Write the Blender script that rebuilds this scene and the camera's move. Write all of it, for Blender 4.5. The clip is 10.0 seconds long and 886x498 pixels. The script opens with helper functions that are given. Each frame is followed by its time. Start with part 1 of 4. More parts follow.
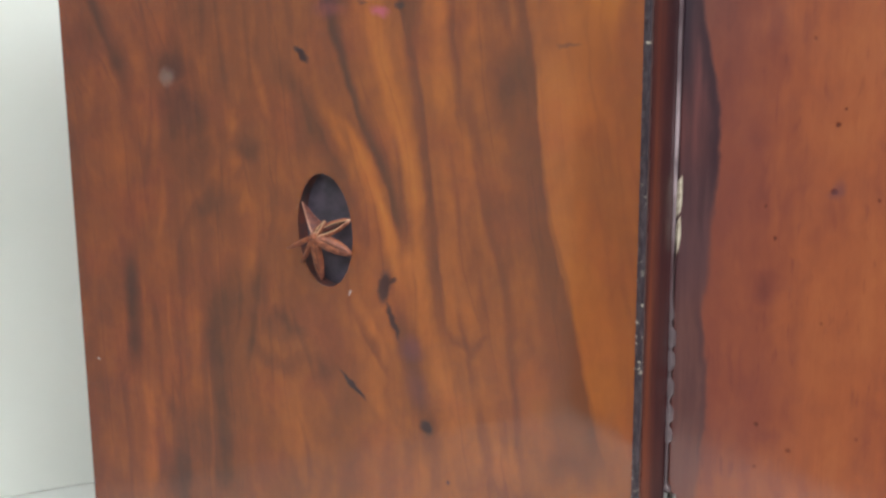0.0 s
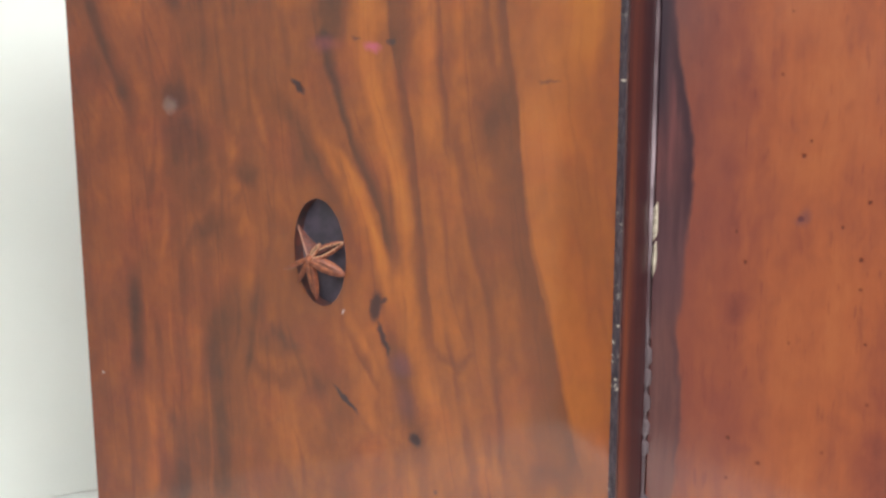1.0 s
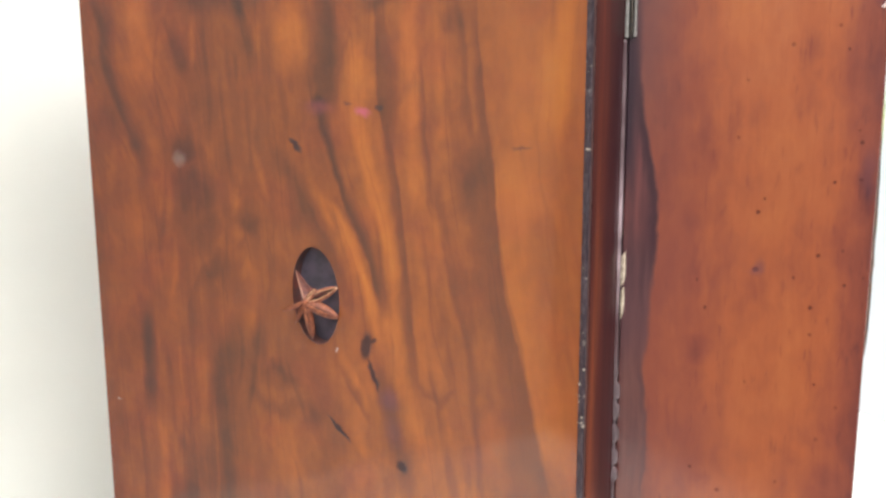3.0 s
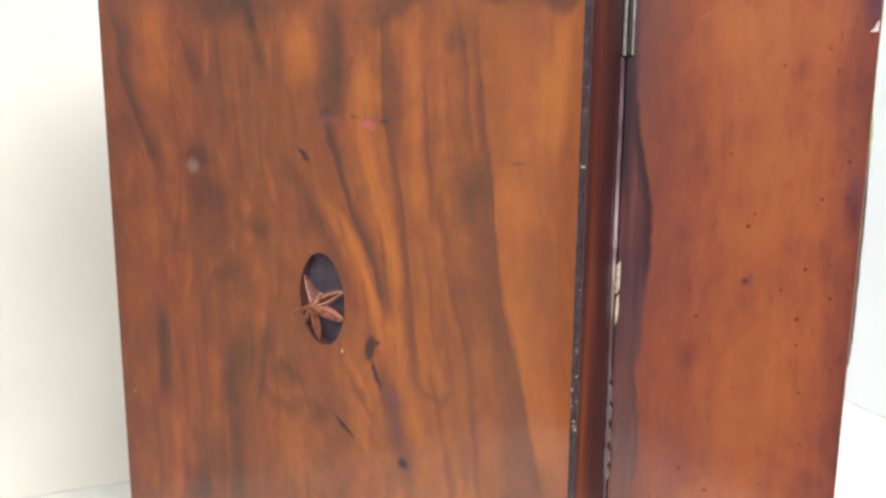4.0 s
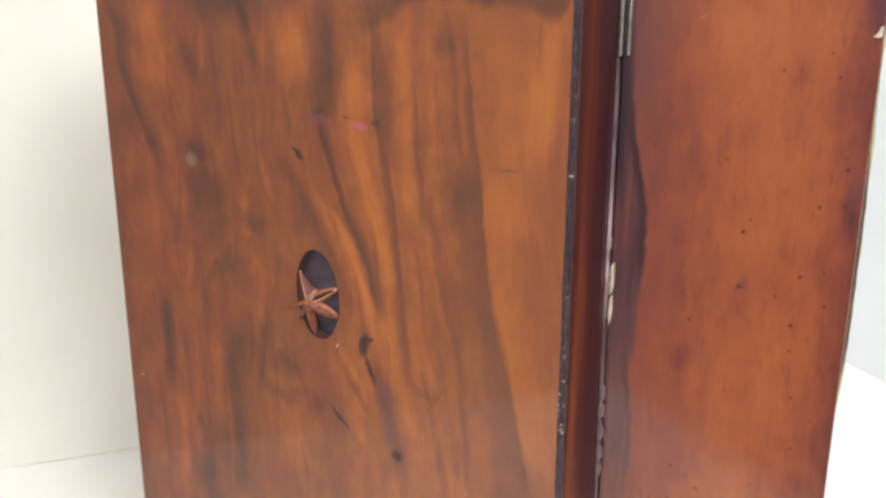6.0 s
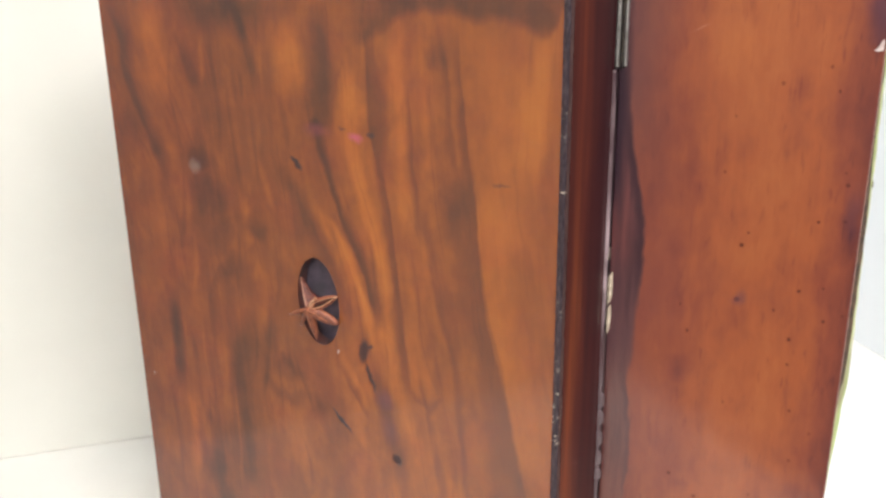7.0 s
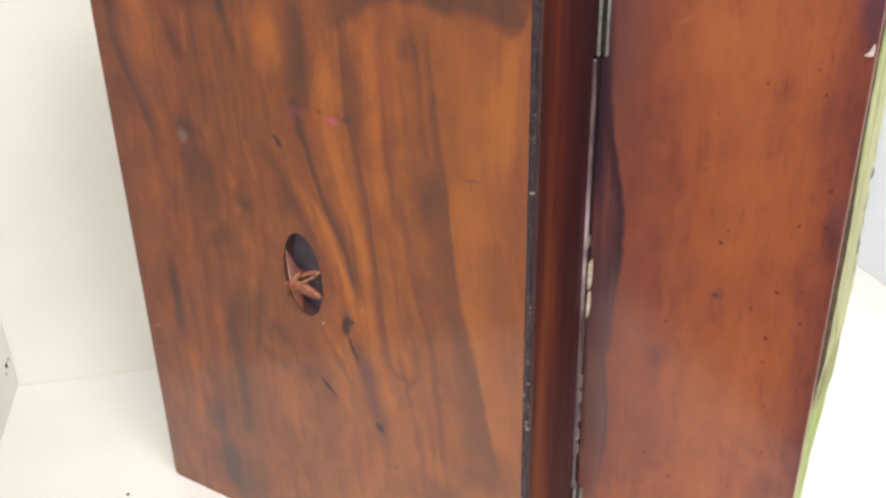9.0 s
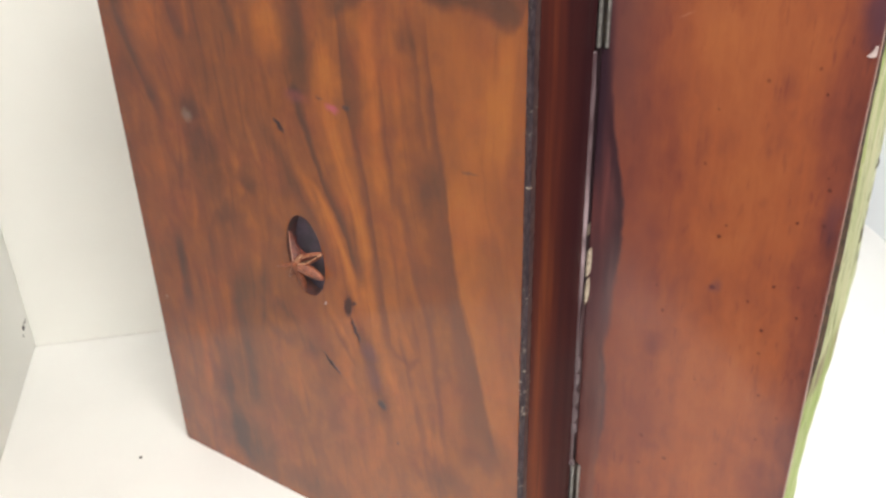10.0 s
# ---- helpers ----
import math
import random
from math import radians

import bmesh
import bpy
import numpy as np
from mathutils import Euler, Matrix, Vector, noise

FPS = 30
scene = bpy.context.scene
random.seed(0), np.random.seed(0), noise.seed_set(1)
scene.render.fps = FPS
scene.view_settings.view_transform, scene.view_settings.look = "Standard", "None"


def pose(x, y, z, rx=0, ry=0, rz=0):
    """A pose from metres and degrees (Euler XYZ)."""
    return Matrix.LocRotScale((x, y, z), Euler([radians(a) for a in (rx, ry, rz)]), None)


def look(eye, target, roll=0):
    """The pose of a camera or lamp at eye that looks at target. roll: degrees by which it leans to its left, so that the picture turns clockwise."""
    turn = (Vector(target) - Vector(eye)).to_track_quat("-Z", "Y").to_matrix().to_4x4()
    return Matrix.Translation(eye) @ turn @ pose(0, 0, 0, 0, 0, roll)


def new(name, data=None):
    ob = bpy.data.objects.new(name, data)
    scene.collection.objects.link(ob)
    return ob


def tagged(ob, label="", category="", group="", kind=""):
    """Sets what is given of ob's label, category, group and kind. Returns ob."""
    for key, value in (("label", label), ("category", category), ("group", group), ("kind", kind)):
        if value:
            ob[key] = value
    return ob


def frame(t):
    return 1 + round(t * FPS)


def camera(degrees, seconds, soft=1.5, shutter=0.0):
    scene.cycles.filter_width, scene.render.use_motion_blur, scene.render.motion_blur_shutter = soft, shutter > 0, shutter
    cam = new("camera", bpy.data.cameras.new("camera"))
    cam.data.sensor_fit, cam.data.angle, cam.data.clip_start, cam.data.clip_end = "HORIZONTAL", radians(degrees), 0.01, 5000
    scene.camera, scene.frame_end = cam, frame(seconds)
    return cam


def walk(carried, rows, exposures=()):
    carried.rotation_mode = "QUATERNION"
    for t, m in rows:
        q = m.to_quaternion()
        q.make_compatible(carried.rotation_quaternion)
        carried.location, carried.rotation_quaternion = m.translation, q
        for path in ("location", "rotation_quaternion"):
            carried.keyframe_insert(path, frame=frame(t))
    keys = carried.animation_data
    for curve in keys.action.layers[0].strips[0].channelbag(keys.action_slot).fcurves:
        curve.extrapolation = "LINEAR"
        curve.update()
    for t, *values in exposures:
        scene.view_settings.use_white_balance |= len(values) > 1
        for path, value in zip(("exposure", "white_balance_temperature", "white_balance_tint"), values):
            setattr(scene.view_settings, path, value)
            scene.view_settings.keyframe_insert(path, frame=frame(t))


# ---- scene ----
cam = camera(50.27, 10.0, soft=2.8)
PATH = [
    (0, (0.0556, -0.3716, 0.2630), (-0.6439, 1.4708, -0.0782), -0.46),
    (0.5, (0.0595, -0.3837, 0.2624), (-0.6330, 1.4676, -0.0429), -0.26),
    (1, (0.0667, -0.3908, 0.2740), (-0.6258, 1.4567, -0.0538), -0.18),
    (1.5, (0.0736, -0.3966, 0.2818), (-0.6202, 1.4492, -0.0528), -0.15),
    (2, (0.0811, -0.4029, 0.2892), (-0.6192, 1.4416, -0.0383), -0.06),
    (2.5, (0.0872, -0.4090, 0.2998), (-0.6218, 1.4299, -0.0405), -0.29),
    (4, (0.1071, -0.4296, 0.3318), (-0.6441, 1.3771, -0.0824), 0.34),
    (4.5, (0.1137, -0.4278, 0.3384), (-0.6522, 1.3676, -0.0975), 0.34),
    (5, (0.1214, -0.4247, 0.3472), (-0.6664, 1.3552, -0.1124), 0.28),
    (5.5, (0.1234, -0.4187, 0.3570), (-0.6741, 1.3432, -0.1527), 0.31),
    (7, (0.1471, -0.3933, 0.3945), (-0.7466, 1.2750, -0.2521), -0.69),
    (7.5, (0.1564, -0.3859, 0.4071), (-0.7543, 1.2574, -0.2786), -0.83),
    (8, (0.1681, -0.3739, 0.4215), (-0.7683, 1.2209, -0.3401), -0.99),
    (8.5, (0.1718, -0.3638, 0.4321), (-0.7848, 1.1928, -0.3813), -1.10),
    (9, (0.1754, -0.3497, 0.4454), (-0.7914, 1.1580, -0.4446), -1.21),
    (9.5, (0.1762, -0.3431, 0.4532), (-0.7974, 1.1246, -0.4944), -1.25),
    (10, (0.1811, -0.3342, 0.4692), (-0.7958, 1.0907, -0.5385), -1.48),
]

walk(cam, [(t, look(eye, target, roll)) for t, eye, target, roll in PATH],
     [(0.0, 0.60, 5950, 3), (0.5, 0.72, 6000, 4), (1.0, 0.88, 6050, 5), (1.5, 1.06, 6100, 6), (2.0, 1.15, 6150, 7), (2.5, 1.08, 6250, 8), (3.8, 1.00, 6400, 9),
      (4.2, 0.88, 6450, 9), (5.5, 0.79, 6500, 10), (7.0, 0.86, 6500, 10), (8.5, 0.75, 6550, 10), (10.0, 0.65, 6600, 10)])

# ---- light ----
world = bpy.data.worlds.new("world")
scene.world = world
world.use_nodes = True
world.node_tree.nodes["Background"].inputs[0].default_value = (0.8, 0.9, 1.0, 1)
world.node_tree.nodes["Background"].inputs[1].default_value = 0.05


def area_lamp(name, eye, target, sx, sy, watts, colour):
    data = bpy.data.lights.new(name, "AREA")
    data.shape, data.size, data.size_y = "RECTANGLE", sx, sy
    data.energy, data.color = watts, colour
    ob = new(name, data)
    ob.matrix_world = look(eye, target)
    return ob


area_lamp("ceiling_light", (0.95, -0.72, 1.88), (0.55, -0.5, 0.0), 1.3, 0.9, 43.0, (1.0, 0.965, 0.91))
# Added cool lamp to make the right wall bluish; the room has no window.
area_lamp("cool_fill_light", (-1.25, -1.55, 1.25), (0.3, 0.3, 0.2), 1.0, 1.2, 76.0, (0.66, 0.83, 1.0))
# Added fill from the front, to lift the upper box and lid.
area_lamp("front_fill_light", (0.80, -2.5, 1.60), (0.1, 0.0, 0.35), 1.0, 1.0, 27.0, (0.98, 0.97, 0.96))


# ---- materials ----
class Graph:
    """A node material, with short ways to add nodes to it."""

    def __init__(self, name):
        self.mat = bpy.data.materials.new(name)
        self.mat.use_nodes = True
        self.tree = self.mat.node_tree
        self.shader = self.tree.nodes["Principled BSDF"]

    def put(self, socket, value):
        if isinstance(value, bpy.types.NodeSocket):
            self.tree.links.new(value, socket)
        else:
            socket.default_value = value

    def node(self, kind):
        return self.tree.nodes.new(kind)

    def coords(self):
        return self.node("ShaderNodeTexCoord").outputs["Object"]

    def math(self, op, a, b=0.0, c=0.0, clamp=False):
        n = self.node("ShaderNodeMath")
        n.operation, n.use_clamp = op, clamp
        for socket, value in zip(n.inputs, (a, b, c)):
            self.put(socket, value)
        return n.outputs[0]

    def vmath(self, op, a, b):
        n = self.node("ShaderNodeVectorMath")
        n.operation = op
        self.put(n.inputs[0], a), self.put(n.inputs[1], b)
        return n.outputs["Value" if op == "LENGTH" else "Vector"]

    def scaled(self, v, s):
        return self.vmath("MULTIPLY", v, s)

    def noise(self, v, scale=1.0, detail=3.0, rough=0.5, warp=0.0, colour=False):
        n = self.node("ShaderNodeTexNoise")
        self.put(n.inputs["Vector"], v)
        n.inputs["Scale"].default_value, n.inputs["Detail"].default_value = scale, detail
        n.inputs["Roughness"].default_value, n.inputs["Distortion"].default_value = rough, warp
        return n.outputs["Color" if colour else "Fac"]

    def span(self, v, a, b, lo=0.0, hi=1.0, smooth=True):
        n = self.node("ShaderNodeMapRange")
        n.interpolation_type = "SMOOTHSTEP" if smooth else "LINEAR"
        for key, value in (("Value", v), ("From Min", a), ("From Max", b), ("To Min", lo), ("To Max", hi)):
            self.put(n.inputs[key], value)
        return n.outputs[0]

    def mix(self, f, a, b, blend="MIX"):
        n = self.node("ShaderNodeMix")
        n.data_type, n.blend_type = "RGBA", blend
        self.put(n.inputs["Factor"], f)
        self.put(n.inputs[6], a), self.put(n.inputs[7], b)
        return n.outputs[2]

    def split(self, v):
        n = self.node("ShaderNodeSeparateXYZ")
        self.put(n.inputs[0], v)
        return n.outputs

    def join(self, x, y, z):
        n = self.node("ShaderNodeCombineXYZ")
        self.put(n.inputs[0], x), self.put(n.inputs[1], y), self.put(n.inputs[2], z)
        return n.outputs[0]

    def spot(self, v, x, z, rx, rz, lean=0.0, core=0.2):
        """1 inside an oval of the x-z plane and 0 outside it. lean: degrees by which its top leans to +x."""
        n = self.node("ShaderNodeMapping")
        n.vector_type = "TEXTURE"
        self.put(n.inputs["Vector"], v)
        n.inputs["Location"].default_value = (x, 0, z)
        n.inputs["Rotation"].default_value = (0, radians(lean), 0)
        n.inputs["Scale"].default_value = (rx, 1e6, rz)
        return self.span(self.vmath("LENGTH", n.outputs[0], (0, 0, 0)), 1.0, core)

    def spots(self, v, rows, core=0.2):
        total = 0.0
        for x, z, rx, rz, lean, strength in rows:
            total = self.math("MAXIMUM", total, self.math("MULTIPLY", self.spot(v, x, z, rx, rz, lean, core), strength))
        return total

    def bump(self, height, strength, distance):
        n = self.node("ShaderNodeBump")
        n.inputs["Strength"].default_value, n.inputs["Distance"].default_value = strength, distance
        self.put(n.inputs["Height"], height)
        self.put(self.shader.inputs["Normal"], n.outputs[0])

    def finish(self, colour, rough=0.5, metal=0.0, coat=0.0, coat_rough=0.1, sheen=0.5):
        for key, value in (("Base Color", colour), ("Roughness", rough), ("Metallic", metal),
                           ("Coat Weight", coat), ("Coat Roughness", coat_rough), ("Coat IOR", 1.62), ("Specular IOR Level", sheen)):
            self.put(self.shader.inputs[key], value)
        return self.mat


def rgb(r, g, b):
    return (r, g, b, 1.0)


def painted(name, colour, grey, rough):
    """Plain painted board, with faint clouds and roller texture."""
    g = Graph(name)
    p = g.coords()
    cloud = g.noise(p, 7.0, 4.0)
    c = g.mix(g.span(cloud, 0.35, 0.7), rgb(*colour), rgb(*grey))
    g.bump(g.noise(p, 700.0, 2.0), 0.08, 0.0006)
    return g.finish(c, rough)


WHITE_FLOOR = painted("white_laminate", (0.80, 0.795, 0.775), (0.76, 0.755, 0.735), 0.45)
WHITE_WALL = painted("white_board", (0.82, 0.819, 0.780), (0.78, 0.779, 0.740), 0.6)
# White board again, with the cool daylight of the right side in its colour.
COOL_LIT_WALL = painted("cool_lit_board", (0.81, 0.84, 0.87), (0.78, 0.81, 0.84), 0.6)
ROOM_PAINT = painted("room_paint", (0.36, 0.35, 0.33), (0.32, 0.31, 0.29), 0.7)
ROOM_FLOOR = painted("room_floor", (0.20, 0.17, 0.14), (0.16, 0.14, 0.12), 0.5)

# Figure of the large face: tone in percent (below zero dark, above golden), reach to either side of the line in mm, and the line itself, (x, z) in mm.
FIGURE_DARK_OUTER = [
    (-26, 3.6, 8.6, ((-275, 356), (-268, 338), (-267, 316), (-260, 297), (-251, 275), (-245, 259))),
    (-13, 2.2, 2.5, ((-203, 345), (-203, 324), (-202, 300), (-203, 277))),
    (-26, 7.9, 3.2, ((-183, 357), (-178, 340), (-175, 328), (-173, 318))),
    (-18, 2.9, 7.9, ((-227, 340), (-221, 324), (-216, 309))),
    (-12, 2.5, 3.2, ((-159, 314), (-157, 299), (-156, 282))),
    (-10, 2.9, 3.2, ((-189, 325), (-189, 313), (-187, 301))),
    (-28, 5.0, 6.1, ((-249, 188), (-250, 166), (-250, 144), (-250, 122))),
    (-10, 1.8, 5.8, ((-202, 216), (-213, 206), (-219, 192), (-221, 167))),
]
FIGURE_DARK_FOOT = [
    (-21, 12.5, 10.5, ((-195, 178), (-200, 139), (-200, 110), (-204, 64))),
    (-21, 7.5, 9.0, ((-230, 115), (-225, 94), (-224, 59), (-221, 10))),
    (-24, 6.1, 8.6, ((-108, 165), (-102, 146), (-97, 124), (-93, 101))),
    (-14, 1.8, 4.3, ((-69, 130), (-68, 110), (-65, 97))),
    (-11, 1.4, 3.6, ((-129, 165), (-121, 150), (-111, 133))),
    (-14, 3.6, 2.2, ((-176, 184), (-180, 156), (-186, 127))),
    (-12, 2.9, 3.6, ((-238, 165), (-235, 132), (-234, 111))),
]
FIGURE_DARK_HEART = [
    (-26, 9.7, 7.2, ((-131, 357), (-131, 332), (-131, 307), (-134, 290))),
    (-34, 2.5, 5.4, ((-138, 299), (-135, 286), (-130, 270), (-125, 252), (-118, 236), (-112, 223), (-108, 211), (-104, 195))),
    (-15, 7.2, 5.0, ((-164, 280), (-159, 269), (-151, 258), (-143, 240), (-135, 227), (-128, 212), (-121, 197))),
    (-26, 1.4, 9.4, ((-106, 348), (-105, 333), (-104, 316), (-104, 297), (-100, 278))),
    (-20, 5.4, 1.8, ((-101, 288), (-96, 264), (-94, 245), (-92, 227), (-90, 209), (-88, 184), (-86, 156))),
    (-14, 3.2, 1.4, ((-83, 325), (-81, 306), (-80, 287), (-78, 267), (-76, 244))),
]
FIGURE_DARK_PLATE = [
    (-15, 2.9, 1.8, ((-64, 347), (-60, 323), (-58, 299), (-55, 277))),
    (-19, 4.3, 1.4, ((-55, 350), (-52, 318), (-50, 294), (-47, 275))),
    (-21, 20.9, 1.4, ((-49, 283), (-46, 261), (-44, 242), (-42, 222), (-39, 201), (-34, 181), (-29, 163), (-25, 145), (-20, 124), (-15, 109))),
    (-13, 2.2, 3.6, ((-74, 264), (-69, 224), (-64, 201), (-59, 183), (-56, 158), (-53, 127), (-51, 100))),
    (-8, 1.4, 2.2, ((-17, 352), (-18, 337), (-19, 320))),
    (-10, 2.2, 2.2, ((-71, 326), (-69, 304), (-66, 282))),
]
FIGURE_GOLD_OUTER = [
    (16, 16.6, 16.6, ((-248, 356), (-246, 332), (-243, 304))),
    (20, 14.4, 13.0, ((-154, 351), (-153, 331), (-152, 310))),
    (10, 6.5, 6.5, ((-183, 216), (-180, 197), (-187, 165))),
    (15, 5.0, 5.0, ((-242, 116), (-243, 90), (-246, 53))),
    (11, 18.0, 18.0, ((-167, 131), (-160, 104), (-144, 82))),
    (9, 1.8, 1.8, ((-243, 174), (-244, 149), (-245, 120))),
]
FIGURE_GOLD_HEART = [
    (17, 7.6, 7.9, ((-115, 325), (-117, 307), (-115, 284), (-110, 264), (-105, 244), (-99, 223), (-96, 202))),
    (25, 4.7, 4.7, ((-134, 249), (-125, 236), (-118, 220), (-112, 205), (-109, 191), (-106, 175))),
    (15, 6.5, 6.5, ((-90, 348), (-89, 325), (-87, 303), (-86, 275), (-83, 246))),
    (12, 7.9, 6.5, ((-97, 205), (-96, 183), (-91, 152), (-81, 121))),
    (9, 5.8, 2.9, ((-74, 247), (-69, 224), (-65, 206))),
]
FIGURE_GOLD_EDGE = [
    (12, 1.4, 21.6, ((-46, 272), (-42, 242), (-37, 210), (-30, 182), (-22, 146), (-16, 122))),
    # gold of the board's top, raised for the brighter light there
    (17, 12.0, 6.0, ((-10, 352), (-12, 340), (-13, 315), (-15, 280))),
    (9, 16.0, 16.0, ((-32, 345), (-31, 320), (-30, 280), (-28, 240))),
]
FIGURE_FINE_TOP = [
    (12, 2.2, 2.2, ((-209, 342), (-210, 327), (-212, 313))),
    (-12, 1.8, 2.2, ((-185, 325), (-184, 316), (-185, 307))),
    (-10, 1.4, 2.2, ((-179, 307), (-178, 289), (-177, 265))),
    (-11, 1.4, 2.9, ((-195, 313), (-194, 293), (-191, 270), (-189, 254))),
    (-9, 1.8, 1.8, ((-230, 339), (-235, 317), (-234, 295), (-230, 277))),
    (10, 2.9, 2.2, ((-169, 343), (-171, 325), (-169, 308))),
    (-11, 1.1, 2.5, ((-143, 312), (-141, 300), (-139, 289))),
    (10, 3.6, 4.3, ((-176, 277), (-172, 262), (-167, 247))),
]
FIGURE_FINE_MIDDLE = [
    (12, 4.3, 4.3, ((-190, 261), (-190, 238), (-188, 219))),
    (10, 2.9, 2.9, ((-228, 225), (-228, 208), (-232, 190))),
    (-10, 2.9, 2.2, ((-232, 264), (-234, 237), (-240, 213))),
    (14, 5.0, 3.6, ((-141, 259), (-136, 244), (-130, 232))),
    (-12, 1.4, 2.2, ((-108, 244), (-106, 229), (-104, 210))),
    (-10, 1.1, 2.2, ((-162, 166), (-155, 147), (-150, 127))),
    (-10, 1.8, 3.6, ((-171, 224), (-169, 205), (-172, 185))),
    (-9, 2.2, 2.2, ((-82, 240), (-79, 220), (-77, 196))),
]
FIGURE_FINE_FOOT = [
    (9, 1.4, 1.4, ((-228, 173), (-228, 152), (-227, 130))),
    (12, 5.0, 5.8, ((-214, 165), (-214, 136), (-215, 107))),
    (14, 1.4, 1.4, ((-207, 134), (-207, 101), (-209, 62))),
    (-13, 1.4, 2.5, ((-190, 182), (-188, 165), (-191, 147))),
    (-12, 1.4, 3.2, ((-260, 120), (-258, 90), (-259, 50))),
    (10, 3.6, 2.9, ((-128, 172), (-121, 160), (-112, 141))),
    (-10, 1.4, 2.9, ((-80, 173), (-75, 148), (-71, 123))),
    (-11, 1.8, 2.9, ((-160, 111), (-155, 94), (-154, 76))),
]
CLOUD_EDGE = ((-106, 340), (-100, 345), (-94, 349), (-78, 355), (-53, 357), (-45, 355), (-30, 354), (-21, 351), (-12, 347), (-7, 351), (-4, 358))
BOARD_TONE = (-285, 34, -262, 40, -235, 41, -212, 34, -190, 36, -165, 37, -140, 39, -112, 45, -85, 46, -60, 45, -40, 46, -20, 45, 0, 45)
# Blots on the face: x, z, half width, half height, lean of the top towards +x in degrees, strength.
FACE_DARK = [
    (-0.219, 0.275, 0.017, 0.016, 0, 0.24), (-0.212, 0.252, 0.023, 0.026, 0, 0.23), (-0.206, 0.232, 0.014, 0.016, 0, 0.18),
    (-0.182, 0.238, 0.016, 0.009, 0, 0.20), (-0.203, 0.208, 0.014, 0.012, 0, 0.17), (-0.057, 0.267, 0.018, 0.018, 0, 0.14),
    (-0.166, 0.154, 0.015, 0.009, 0, 0.21), (-0.176, 0.171, 0.011, 0.019, 0, 0.09), (-0.144, 0.135, 0.011, 0.012, 0, 0.17),
]
FACE_DARK_AROUND = [
    (-0.17, 0.136, 0.022, 0.008, 0, 0.14), (-0.067, 0.336, 0.008, 0.009, 0, 0.15), (-0.267, 0.289, 0.015, 0.014, 0, 0.16),
    (-0.192, 0.357, 0.036, 0.019, 0, 0.32), (-0.028, 0.107, 0.024, 0.015, 0, 0.17), (-0.074, 0.155, 0.011, 0.005, 0, 0.14),
    (-0.138, 0.296, 0.012, 0.005, 0, 0.16), (-0.23, 0.068, 0.015, 0.019, 0, 0.21), (-0.146, 0.241, 0.011, 0.016, 0, 0.11),
    (-0.215, 0.03, 0.041, 0.030, 20, 0.25), (-0.155, 0.017, 0.041, 0.019, 0, 0.16), (-0.05, 0.078, 0.027, 0.024, 0, 0.21),
]
FACE_MARKS = [
    (-0.1510, 0.2770, 0.0019, 0.0064, -44, 0.95), (-0.1135, 0.1755, 0.0040, 0.0105, 10, 0.88), (-0.1098, 0.1785, 0.0036, 0.0015, -20, 0.8),
    (-0.1095, 0.1605, 0.0021, 0.0130, -19, 0.9), (-0.094, 0.113, 0.0035, 0.0052, -28, 0.9), (-0.1300, 0.1290, 0.0016, 0.0120, -46, 0.95),
    (-0.121, 0.298, 0.003, 0.001, 0, 0.5), (-0.104, 0.296, 0.0032, 0.0022, 0, 0.7), (-0.032, 0.278, 0.006, 0.0011, 0, 0.45),
    (-0.084, 0.0885, 0.0014, 0.0020, 0, 0.7),
]
FACE_PALE = [
    (-0.222, 0.268, 0.0058, 0.0058, 0, 0.17), (-0.273, 0.128, 0.0009, 0.0009, 0, 0.8), (-0.130, 0.172, 0.0008, 0.0016, 0, 0.7),
]


def grain_row(g, across, row, low=-0.335, high=0.0):
    """Tone across the board from a row of (mm, percent) pairs."""
    pairs = [((mm / 1000 - low) / (high - low), tone / 100) for mm, tone in zip(row[::2], row[1::2])]
    at = g.span(across, low, high, smooth=False)
    total = None
    for start in range(0, len(pairs), 26):
        some = pairs[start:start + 27]
        n = g.node("ShaderNodeValToRGB")
        n.color_ramp.interpolation = "EASE"
        stops = n.color_ramp.elements
        while len(stops) < len(some):
            stops.new(0.5)
        for stop, (where, tone) in zip(stops, some):
            stop.position = where
        for stop, (where, tone) in zip(stops, some):
            stop.position, stop.color = where, (tone, tone, tone, 1.0)
        g.put(n.inputs[0], at)
        value = g.split(n.outputs[0])[0]
        if total is None:
            total = value
        else:
            pick = g.math("GREATER_THAN", at, some[0][0])
            total = g.math("ADD", g.math("MULTIPLY", total, g.math("SUBTRACT", 1.0, pick)), g.math("MULTIPLY", value, pick))
    return total


def blend(g, f, a, b):
    return g.math("ADD", g.math("MULTIPLY", a, g.math("SUBTRACT", 1.0, f)), g.math("MULTIPLY", b, f))


def shaken(g, p, scale, amount, detail=3.0):
    """p, moved about by noise."""
    n = g.vmath("SUBTRACT", g.noise(g.scaled(p, scale), 1.0, detail, colour=True), (0.5, 0.5, 0.5))
    return g.vmath("ADD", p, g.scaled(n, amount))


def ramp(g, value, stops):
    n = g.node("ShaderNodeValToRGB")
    e = n.color_ramp.elements
    while len(e) < len(stops):
        e.new(0.5)
    for stop, (where, colour) in zip(e, stops):
        stop.position = where
    for stop, (where, colour) in zip(e, stops):
        stop.position, stop.color = where, rgb(*colour)
    g.put(n.inputs[0], value)
    return n.outputs[0]


